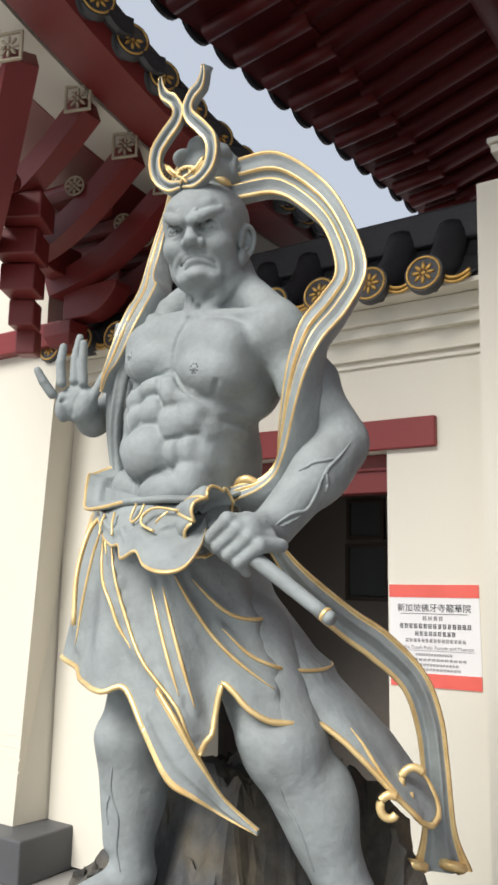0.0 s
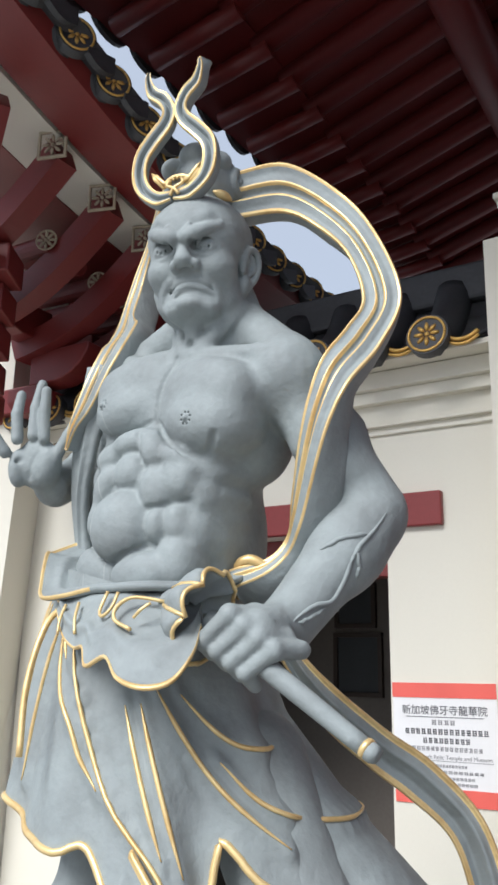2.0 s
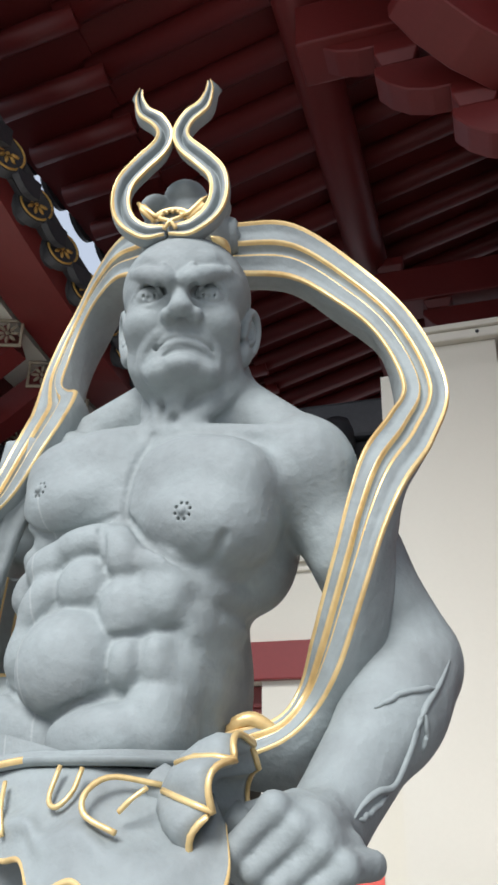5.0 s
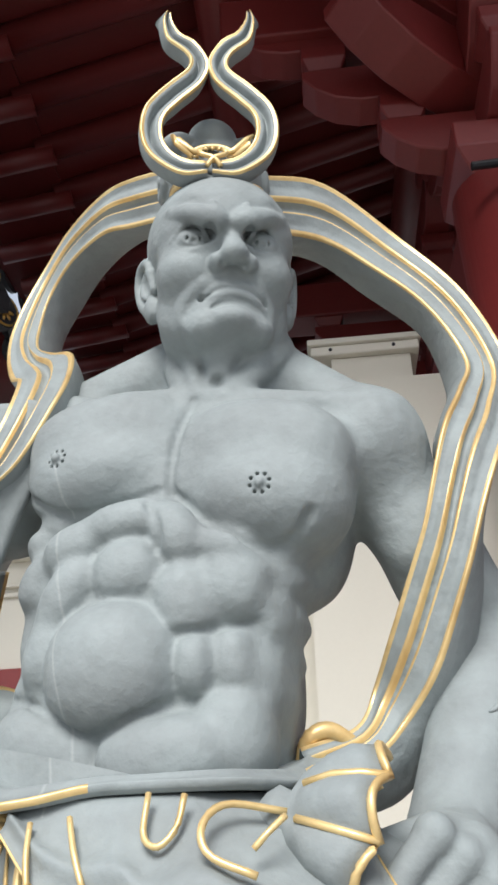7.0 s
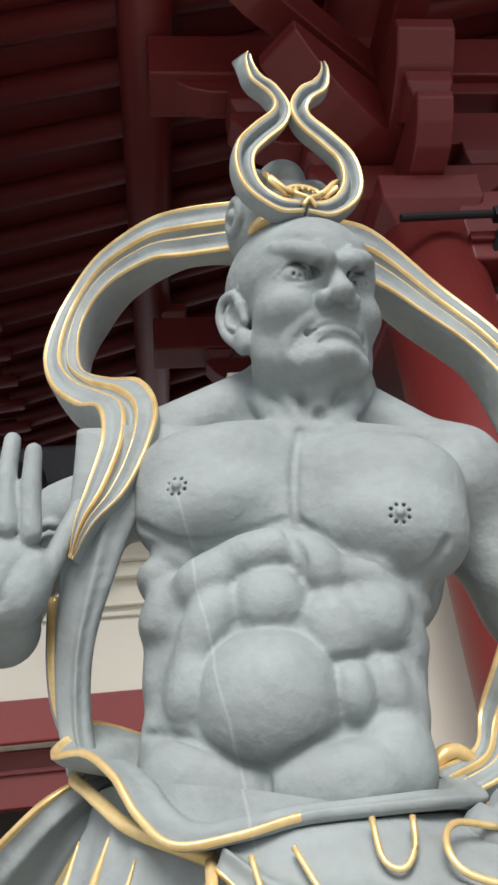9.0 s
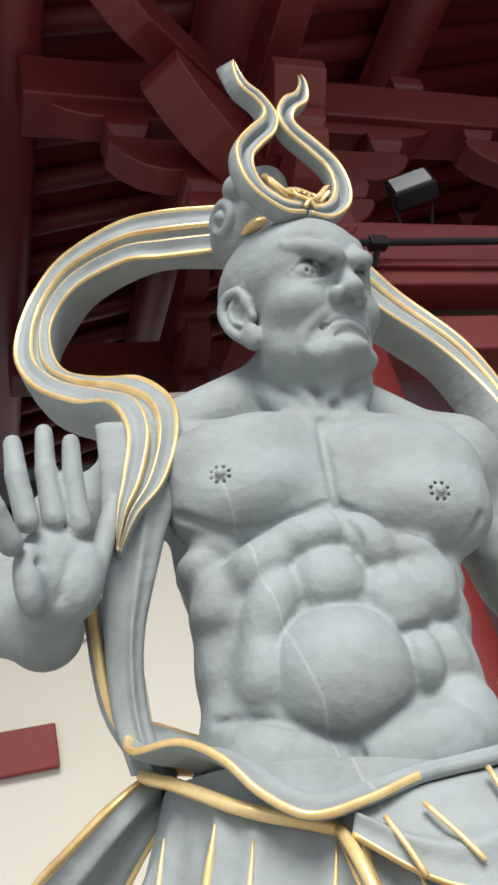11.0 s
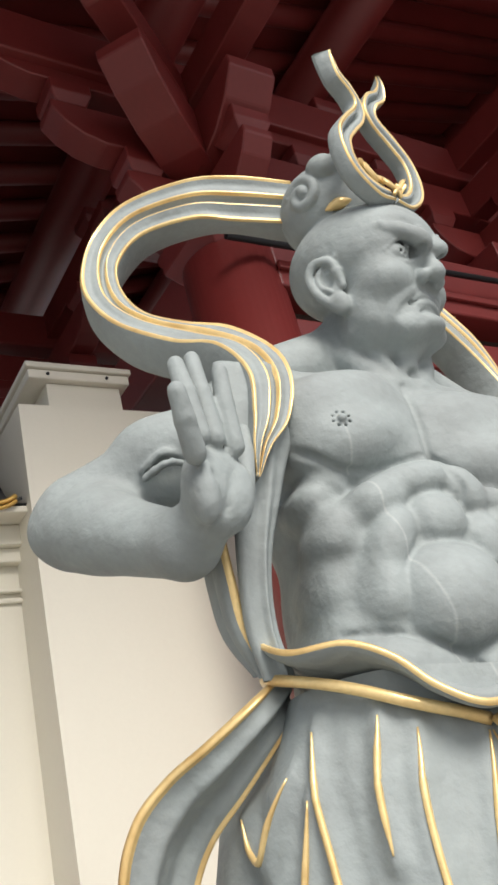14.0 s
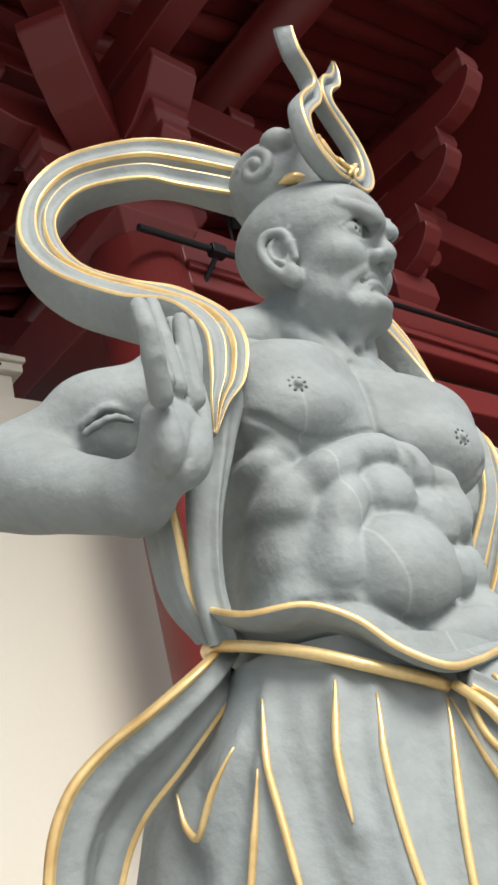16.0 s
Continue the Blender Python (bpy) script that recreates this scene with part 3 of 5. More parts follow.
# ---- notice on the wall ----
notice = thing("notice_sheet", "white paper opening-hours notice with coral red bands taped on the wall", "notice", WALL)
NX, NZ, NW, NH = -0.262, 1.253, 0.46, 0.49
tilt = Matrix.Translation((NX, 0, NZ)) @ pose(0, 0, 0, 0, -0.6, 0)
part("sheet", boxed(0, NW, -0.004, -0.001, 0, NH, m=tilt), PAPER, notice)
part("top_band", boxed(0, NW, -0.0065, -0.0045, NH - 0.062, NH, m=tilt), PRINTRED, notice)
part("bottom_band", boxed(0, NW, -0.0065, -0.0045, 0, 0.065, m=tilt), PRINTRED, notice)


def writing(text, x, z, size, mat):
    cu = bpy.data.curves.new("text", "FONT")
    cu.body, cu.size, cu.extrude, cu.align_x = text, size, 0.0004, "CENTER"
    ob = new("text_line", cu)
    dg = bpy.context.evaluated_depsgraph_get()
    me = bpy.data.meshes.new_from_object(ob.evaluated_get(dg))
    bpy.data.objects.remove(ob)
    me.materials.clear()
    me.materials.append(mat)
    o = share("text_line", me, notice, tilt @ Matrix.Translation((x, -0.0055, z)) @ pose(0, 0, 0, 90, 0, 0))
    return o


def bars(z, h, count, x0, x1, mat, seed):
    rng = random.Random(seed)
    bm = bmesh.new()
    w = (x1 - x0) / count
    for i in range(count):
        a = x0 + w * i
        for k in range(3):
            zz = z + h * (0.1 + 0.36 * k) - h * 0.06
            box(bm, a + w * (0.08 + 0.15 * rng.random()), a + w * (0.78 + 0.14 * rng.random()), -0.0062, -0.0048, zz, zz + h * 0.13, m=tilt)
        for k in range(2):
            xx = a + w * (0.2 + 0.4 * k + 0.12 * rng.random())
            box(bm, xx, xx + w * 0.12, -0.0062, -0.0048, z + h * 0.02, z + h * 0.98, m=tilt)
    part("text_line", bm, mat, notice)


writing("新加坡佛牙寺龍華院", NW * 0.5, 0.362, 0.042, INK)
part("underline", boxed(0.06, 0.40, -0.0062, -0.0048, 0.348, 0.3505, m=tilt), INK, notice)
bars(0.318, 0.020, 4, 0.17, 0.28, INKGREY, 1)
bars(0.278, 0.024, 15, 0.05, 0.42, INK, 2)
bars(0.243, 0.022, 9, 0.13, 0.34, INK, 3)
bars(0.212, 0.018, 15, 0.08, 0.39, INKGREY, 4)
writing("Buddha Tooth Relic Temple and Museum", NW * 0.5, 0.180, 0.0235, INKGREY)
part("underline", boxed(0.03, 0.43, -0.0062, -0.0048, 0.172, 0.174, m=tilt), INKGREY, notice)
for k, (z, x0, x1) in enumerate(((0.148, 0.13, 0.32), (0.124, 0.08, 0.39), (0.100, 0.12, 0.35), (0.078, 0.11, 0.36))):
    bars(z, 0.012, 14, x0, x1, INKGREY, 10 + k)

# ---- rock and plinth under the guardian ----
rock = thing("rock_base", "rough dark rock with ochre veins under the statue", "rock", GUARD)
bm = bmesh.new()
bmesh.ops.create_icosphere(bm, subdivisions=6, radius=1.0)
for v in bm.verts:
    n = v.co.normalized()
    k = noise.fractal(n * 2.2, 1.0, 2.0, 5) * 0.16 + noise.fractal(n * 9, 1.0, 2.0, 4) * 0.05
    p = Vector((n.x * 0.47, n.y * 0.44, n.z * 0.85))
    p *= 1 + k
    v.co = Vector((0.05 + p.x, 0.27 + p.y, 0.62 + p.z))
    v.co.z = min(v.co.z, 0.985 + 0.28 * max(0.0, min(1.0, (v.co.y - 0.10 - 0.34 * max(0.0, min(1.0, (v.co.x - 0.10) / 0.14))) / 0.12)) + 0.06 * noise.noise(v.co * 9) + 0.03 * noise.noise(v.co * 25))
    v.co.z = max(v.co.z, 0.40)
part("boulder", bm, ROCK, rock, smooth=False)
base = thing("statue_plinth", "square dark granite plinth under the rock", "plinth", GUARD, boxed(-0.65, 0.75, -0.35, 0.95, -0.02, 0.45, 0.02), GRANITE)


# ---- the guardian: one carved body, swept scarves and skirt, all in one mesh ----
class Carving:
    """A distance field on a grid, blended from ellipsoids and tapered limbs."""

    def __init__(self, lo, hi, step):
        self.lo, self.step = np.array(lo), step
        self.n = np.ceil((np.array(hi) - self.lo) / step).astype(int) + 1
        self.f = np.full(self.n, 0.2, np.float32)
        self.ax = [self.lo[i] + step * np.arange(self.n[i]) for i in range(3)]

    def region(self, lo, hi):
        a = np.clip(np.floor((np.array(lo) - self.lo) / self.step).astype(int), 0, self.n)
        b = np.clip(np.ceil((np.array(hi) - self.lo) / self.step).astype(int) + 1, 0, self.n)
        sl = tuple(slice(i, j) for i, j in zip(a, b))
        P = np.meshgrid(*[self.ax[i][sl[i]] for i in range(3)], indexing="ij", sparse=True)
        return sl, P

    def blend(self, sl, d, k, cut):
        f = self.f[sl]
        if not f.size:
            return
        if cut:
            h = np.clip(k - np.abs(f + d), 0, None) / k
            self.f[sl] = np.maximum(f, -d) + h * h * k * 0.25
        else:
            h = np.clip(k - np.abs(f - d), 0, None) / k
            self.f[sl] = np.minimum(f, d) - h * h * k * 0.25

    def ball(self, c, r, k=0.02, rot=(0, 0, 0), cut=False):
        c = np.array(c, float)
        r = np.array(r if hasattr(r, "__len__") else (r, r, r), float)
        pad = r.max() + k + 0.03
        sl, P = self.region(c - pad, c + pad)
        R = np.array(Euler([radians(a) for a in rot]).to_matrix())
        q = [sum(R[j, i] * (P[j] - c[j]) for j in range(3)) for i in range(3)]
        k0 = np.sqrt(sum((q[i] / r[i]) ** 2 for i in range(3)))
        k1 = np.sqrt(sum((q[i] / r[i] ** 2) ** 2 for i in range(3))) + 1e-6
        self.blend(sl, (k0 * (k0 - 1) / k1).astype(np.float32), k, cut)

    def pillow(self, c, r, k=0.006, rot=(0, 0, 0), p=2.7):
        """A flat-topped lobe: an ellipsoid of power p."""
        c, r = np.array(c, float), np.array(r, float)
        pad = r.max() * 1.25 + k + 0.02
        sl, P = self.region(c - pad, c + pad)
        R = np.array(Euler([radians(a) for a in rot]).to_matrix())
        q = [np.abs(sum(R[j, i] * (P[j] - c[j]) for j in range(3))) / r[i] + 1e-6 for i in range(3)]
        k0 = (q[0] ** p + q[1] ** p + q[2] ** p) ** (1 / p)
        slope = np.sqrt(sum((q[i] ** (p - 1) / r[i]) ** 2 for i in range(3))) * k0 ** (1 - p)
        self.blend(sl, ((k0 - 1) / (slope + 1e-6)).astype(np.float32), k, False)

    def limb(self, a, b, r0, r1, k=0.02, cut=False):
        a, b = np.array(a, float), np.array(b, float)
        pad = max(r0, r1) + k + 0.02
        sl, P = self.region(np.minimum(a, b) - pad, np.maximum(a, b) + pad)
        ab = b - a
        h = np.clip(sum((P[i] - a[i]) * ab[i] for i in range(3)) / (ab @ ab), 0, 1)
        d = np.sqrt(sum((P[i] - a[i] - h * ab[i]) ** 2 for i in range(3))) - (r0 + (r1 - r0) * h)
        self.blend(sl, d.astype(np.float32), k, cut)

    def line(self, pts, r0, r1, k=0.008, cut=False, n=10):
        q = smoothline(pts, n)
        for i in range(n):
            self.limb(q[i], q[i + 1], r0 + (r1 - r0) * i / n, r0 + (r1 - r0) * (i + 1) / n, k, cut)

    def front(self, x, z):
        """How far forward (least y) the stone reaches at x, z, or None."""
        i, k = (int(round((v - self.lo[a]) / self.step)) for a, v in ((0, x), (2, z)))
        if not (0 <= i < self.n[0] and 0 <= k < self.n[2]):
            return None
        solid = np.flatnonzero(self.f[i, :, k] < 0)
        if not len(solid) or not solid[0]:
            return None
        j = solid[0]
        f0, f1 = self.f[i, j - 1, k], self.f[i, j, k]
        return self.ax[1][j] + self.step * f1 / (f0 - f1)

    def groove(self, pts, r, k=0.006, depth=0.0, n=14, cut=True):
        """A chiselled crease (or, with cut off, a raised cord) along x, z points on the front of the stone."""
        q = [[x, self.front(x, z), z] for x, z in smoothline(pts, n)]
        for _ in range(2):
            for a, b, c in zip(q, q[1:], q[2:]):
                if None not in (a[1], b[1], c[1]):
                    b[1] = (a[1] + 2 * b[1] + c[1]) / 4
        for a, b in zip(q, q[1:]):
            if a[1] is not None and b[1] is not None:
                self.limb((a[0], a[1] + depth, a[2]), (b[0], b[1] + depth, b[2]), r, r, k, cut)

    def surface(self):
        """Vertices and quads by surface nets."""
        f = self.f
        s = f < 0
        c = [s[i:f.shape[0] - 1 + i, j:f.shape[1] - 1 + j, k:f.shape[2] - 1 + k] for i in (0, 1) for j in (0, 1) for k in (0, 1)]
        tot = sum(x.astype(np.int8) for x in c)
        cell = np.argwhere((tot > 0) & (tot < 8))
        idx = -np.ones(np.array(f.shape) - 1, int)
        idx[tuple(cell.T)] = np.arange(len(cell))
        acc, cnt = np.zeros((len(cell), 3)), np.zeros(len(cell))
        corner = [(i, j, k) for i in (0, 1) for j in (0, 1) for k in (0, 1)]
        for a in range(8):
            for b in range(a + 1, 8):
                if sum(abs(x - y) for x, y in zip(corner[a], corner[b])) != 1:
                    continue
                pa, pb = cell + corner[a], cell + corner[b]
                fa, fb = f[tuple(pa.T)], f[tuple(pb.T)]
                hit = (fa < 0) != (fb < 0)
                t = np.where(hit, fa / np.where(hit, fa - fb, 1), 0)
                acc += np.where(hit[:, None], pa + t[:, None] * (pb - pa), 0)
                cnt += hit
        V = self.lo + self.step * acc / cnt[:, None]
        F = []
        for ax in range(3):
            o = [0, 0, 0]
            o[ax] = 1
            A = s[tuple(slice(0, f.shape[i] - o[i]) for i in range(3))]
            B = s[tuple(slice(o[i], None) for i in range(3))]
            e = np.argwhere(A != B)
            u, w = [(1, 2), (2, 0), (0, 1)][ax]
            e = e[(e[:, u] > 0) & (e[:, w] > 0) & (e[:, u] < f.shape[u] - 1) & (e[:, w] < f.shape[w] - 1)]
            du, dw = np.eye(3, dtype=int)[u], np.eye(3, dtype=int)[w]
            q = np.stack([idx[tuple((e - x).T)] for x in (du + dw, dw, 0 * du, du)], 1)
            flip = ~s[tuple(e.T)]
            q[flip] = q[flip][:, ::-1]
            F.append(q[(q >= 0).all(1)])
        return V, np.concatenate(F)


HX = Matrix.Translation((0.044, 0.10, 2.64)) @ pose(0, 0, 0, 0, 0, 24)


def hp(x, y, z):
    return tuple(HX @ Vector((x, y, z)))


def carve_torso(g):
    g.ball((-0.02, 0.185, 2.29), (0.188, 0.140, 0.20), 0.03, (0, 8, 0))
    g.ball((-0.060, 0.156, 2.08), (0.150, 0.146, 0.21), 0.04)
    g.ball((-0.135, 0.130, 2.09), (0.085, 0.094, 0.16), 0.03)
    g.ball((-0.145, 0.225, 2.08), (0.074, 0.090, 0.17), 0.04)
    g.ball((0.036, 0.145, 2.10), (0.080, 0.100, 0.16), 0.03)
    g.ball((-0.005, 0.240, 2.06), (0.105, 0.090, 0.17), 0.04)
    g.ball((-0.085, 0.165, 1.99), (0.172, 0.135, 0.12), 0.04)
    g.ball((-0.090, 0.150, 1.90), (0.182, 0.145, 0.12), 0.04)
    g.limb((0.020, 0.185, 2.37), (0.040, 0.172, 2.57), 0.092, 0.078, 0.02)
    g.limb((-0.01, 0.195, 2.550), (-0.19, 0.190, 2.500), 0.062, 0.052, 0.03)
    g.limb((0.07, 0.195, 2.525), (0.20, 0.195, 2.42), 0.056, 0.050, 0.03)
    # chest: two broad slabs, a narrow cleft between them
    g.pillow((-0.112, 0.104, 2.362), (0.116, 0.078, 0.088), 0.016, (0, -8, 6))
    g.pillow((0.096, 0.104, 2.306), (0.118, 0.080, 0.098), 0.016, (0, 14, -6))
    g.ball((-0.125, 0.092, 2.322), (0.096, 0.078, 0.058), 0.022, (0, -7, 0))
    g.ball((0.105, 0.090, 2.258), (0.098, 0.082, 0.066), 0.022, (0, 12, 0))
    g.limb((0.02, 0.090, 2.43), (-0.18, 0.115, 2.458), 0.015, 0.018, 0.02)
    g.limb((0.05, 0.090, 2.425), (0.19, 0.125, 2.405), 0.015, 0.018, 0.02)
    # throat, its cords and the hollow between the collar bones
    g.limb((0.052, 0.088, 2.52), (0.040, 0.092, 2.455), 0.026, 0.018, 0.014)
    g.line([(-0.040, 0.150, 2.54), (-0.022, 0.114, 2.48), (0.014, 0.092, 2.432)], 0.017, 0.011, 0.014)
    g.line([(0.118, 0.150, 2.53), (0.092, 0.114, 2.475), (0.060, 0.094, 2.430)], 0.017, 0.011, 0.014)
    g.line([(-0.010, 0.104, 2.515), (0.004, 0.092, 2.475), (0.012, 0.084, 2.445)], 0.010, 0.007, 0.008)
    g.ball((0.041, 0.060, 2.447), (0.013, 0.030, 0.011), 0.008, cut=True)
    # the round belly and the slabs of muscle about it
    # each slab: x, front, z, half width, half height, tilt
    for x, y, z, w, h, tilt in ((-0.056, -0.008, 2.174, 0.048, 0.044, 0), (0.012, -0.002, 2.133, 0.042, 0.053, -12), (0.060, 0.006, 2.152, 0.050, 0.050, 18),
                                (-0.062, -0.002, 2.238, 0.064, 0.031, -6), (0.004, -0.002, 2.214, 0.034, 0.048, -32), (0.058, 0.006, 2.196, 0.044, 0.026, 22),
                                (-0.128, 0.002, 2.216, 0.050, 0.034, -22), (-0.132, -0.002, 2.158, 0.034, 0.056, 34), (-0.186, 0.018, 2.186, 0.038, 0.044, 24), (-0.158, 0.000, 2.088, 0.033, 0.050, 12),
                                (0.024, 0.000, 2.060, 0.028, 0.040, 0), (0.064, 0.010, 2.064, 0.028, 0.046, -6),
                                (-0.158, -0.004, 1.976, 0.074, 0.056, 22), (-0.012, -0.018, 1.964, 0.082, 0.046, -6), (0.058, 0.004, 1.984, 0.046, 0.056, 0),
                                (0.096, 0.028, 2.115, 0.030, 0.040, 10), (0.104, 0.030, 2.176, 0.034, 0.036, 14), (0.084, 0.030, 2.048, 0.028, 0.044, 0),
                                (-0.200, 0.038, 2.120, 0.028, 0.046, 6), (-0.196, 0.030, 2.030, 0.036, 0.056, 0), (-0.196, 0.034, 2.246, 0.034, 0.028, -20)):
        g.pillow((x, y + 0.060 + 0.5 * max(0.0, abs(x + 0.05) - 0.10), z), (w, 0.056, h), 0.010 if abs(x + 0.04) < 0.11 else 0.020, (0, tilt, 0), 2.4)
    g.pillow((-0.072, 0.064, 2.064), (0.088, 0.098, 0.084), 0.004, p=2.2)
    # chiselled creases: breast cleft and undersides, round the belly, between the slabs
    for q, r in (([(0.010, 2.420), (-0.004, 2.36), (-0.012, 2.30), (-0.012, 2.275)], 0.0050), ([(-0.222, 2.312), (-0.17, 2.276), (-0.10, 2.268), (-0.03, 2.282)], 0.0055),
                 ([(0.165, 2.222), (0.14, 2.198), (0.10, 2.190), (0.04, 2.226), (-0.008, 2.278)], 0.0055), ([(-0.084, 1.985), (-0.086, 1.925)], 0.0050),
                 ([(-0.225, 2.05), (-0.17, 2.032), (-0.13, 2.012), (-0.085, 1.988), (-0.03, 2.012), (0.02, 2.024)], 0.0045),
                 ([(-0.030, 2.258), (-0.012, 2.215), (-0.020, 2.190)], 0.0030), ([(0.008, 2.092), (0.05, 2.098), (0.09, 2.105)], 0.0030)):
        g.groove(q, r)
    g.ball((0.003, -0.030, 1.992), (0.0065, 0.016, 0.0085), 0.004, cut=True)
    for i in range(6):
        g.pillow((-0.172 + 0.002 * i, 0.122 + 0.010 * i, 2.262 - 0.042 * i), (0.036, 0.064, 0.021), 0.010, (0, 30, 0))
        g.pillow((0.122 - 0.012 * i, 0.128 + 0.008 * i, 2.200 - 0.042 * i), (0.034, 0.060, 0.021), 0.010, (0, -30, 0))
    g.ball((-0.165, 0.215, 2.30), (0.055, 0.085, 0.13), 0.03)
    g.ball((0.128, 0.215, 2.285), (0.062, 0.085, 0.12), 0.04)


def carve_nipple(g, c):
    g.ball((c[0], c[1] + 0.001, c[2]), 0.0065, 0.003)
    for i in range(8):
        w = math.pi * i / 4 + 0.2
        g.ball((c[0] + 0.0120 * math.cos(w), c[1] + 0.002, c[2] + 0.0120 * math.sin(w)), (0.0024, 0.0085, 0.0024), 0.001, cut=True)


def carve_arms(g):
    # its left arm, bent down to the hilt
    g.ball((0.232, 0.180, 2.365), (0.070, 0.080, 0.080), 0.03)
    g.limb((0.238, 0.195, 2.34), (0.345, 0.300, 2.105), 0.056, 0.056, 0.03)
    g.ball((0.280, 0.215, 2.250), (0.044, 0.048, 0.075), 0.03, (-25, 25, 0))
    g.limb((0.215, 0.190, 2.34), (0.305, 0.245, 2.17), 0.056, 0.050, 0.03)
    g.ball((0.288, 0.262, 2.215), (0.042, 0.046, 0.080), 0.04, (-25, 20, 0))
    g.ball((0.362, 0.315, 2.085), (0.030, 0.030, 0.034), 0.03)
    g.limb((0.340, 0.278, 2.066), (0.270, 0.128, 1.874), 0.070, 0.051, 0.03)
    g.ball((0.326, 0.238, 2.012), (0.070, 0.074, 0.095), 0.02, (-30, 18, 0))
    g.line([(0.27, 0.165, 2.235), (0.30, 0.170, 2.225), (0.325, 0.19, 2.222)], 0.0045, 0.003, 0.005, n=6)
    # fist round the shaft
    g.limb((0.272, 0.122, 1.874), (0.285, 0.030, 1.858), 0.042, 0.037, 0.02)
    g.ball((0.275, 0.030, 1.848), (0.042, 0.040, 0.036), 0.012, (0, 30, 20))
    for i in range(4):
        k = Vector((0.262, -0.014, 1.882)) + i * Vector((0.0215, 0.013, -0.019))
        t = Vector((0.222, -0.036, 1.838)) + i * Vector((0.0195, 0.014, -0.0165))
        e = t + Vector((-0.004, 0.030, -0.020))
        g.limb(k + Vector((0.012, 0.055, 0.002)), k, 0.0165, 0.0165, 0.008)
        g.limb(k, t, 0.0165, 0.0145, 0.004)
        g.limb(t, e, 0.0145, 0.0125, 0.004)
        g.ball(k, 0.0175, 0.006)
    g.limb((0.262, 0.045, 1.888), (0.215, 0.010, 1.875), 0.017, 0.014, 0.01)
    # its right arm, raised with an open palm
    g.ball((-0.225, 0.165, 2.425), (0.075, 0.085, 0.080), 0.04)
    g.limb((-0.24, 0.175, 2.42), (-0.470, 0.310, 2.355), 0.066, 0.060, 0.03)
    g.ball((-0.345, 0.215, 2.405), (0.085, 0.055, 0.055), 0.025, (0, 15, -30))
    g.ball((-0.355, 0.250, 2.350), (0.080, 0.055, 0.045), 0.025, (0, 15, -30))
    g.ball((-0.515, 0.325, 2.330), (0.032, 0.030, 0.032), 0.03)
    g.limb((-0.480, 0.305, 2.326), (-0.400, 0.085, 2.198), 0.066, 0.043, 0.03)
    g.ball((-0.460, 0.245, 2.300), (0.052, 0.085, 0.055), 0.03, (25, 0, 15))
    g.line([(-0.40, 0.19, 2.36), (-0.375, 0.165, 2.375), (-0.35, 0.165, 2.37)], 0.006, 0.004, 0.006, n=5)
    g.line([(-0.40, 0.185, 2.345), (-0.37, 0.158, 2.355), (-0.34, 0.16, 2.35)], 0.006, 0.004, 0.006, n=5)
    # open hand
    g.ball((-0.372, 0.010, 2.245), (0.047, 0.026, 0.055), 0.02, (8, 0, 22))
    g.limb((-0.398, 0.075, 2.20), (-0.380, 0.030, 2.215), 0.037, 0.034, 0.03)
    g.ball((-0.343, 0.022, 2.232), (0.024, 0.028, 0.044), 0.014, (0, 15, 0))
    g.ball((-0.400, -0.020, 2.225), (0.018, 0.026, 0.045), 0.014)
    for base, mid, tip in (((-0.412, -0.052, 2.258), (-0.424, -0.075, 2.292), (-0.432, -0.090, 2.322)),
                           ((-0.394, -0.035, 2.290), (-0.400, -0.038, 2.350), (-0.401, -0.030, 2.398)),
                           ((-0.366, -0.012, 2.298), (-0.368, -0.010, 2.365), (-0.365, 0.000, 2.425)),
                           ((-0.338, -0.002, 2.290), (-0.338, -0.006, 2.350), (-0.334, -0.008, 2.400)),
                           ((-0.328, 0.022, 2.240), (-0.306, 0.040, 2.300), (-0.293, 0.055, 2.342))):
        g.limb(base, mid, 0.0142, 0.0132, 0.003)
        g.limb(mid, tip, 0.0132, 0.0112, 0.003)
        b, m, t = (np.array(v) for v in (base, mid, tip))
        for q in (b * 0.35 + m * 0.65, m, m * 0.5 + t * 0.5):
            g.limb(q + (-0.012, -0.0165, 0), q + (0.012, -0.0165, 0), 0.0022, 0.0022, 0.002, cut=True)
    g.line([(-0.345, -0.018, 2.285), (-0.365, -0.022, 2.250), (-0.395, -0.035, 2.235)], 0.005, 0.004, 0.006, cut=True, n=6)
    g.line([(-0.350, -0.012, 2.255), (-0.362, -0.016, 2.225), (-0.372, -0.008, 2.200)], 0.005, 0.003, 0.006, cut=True, n=6)


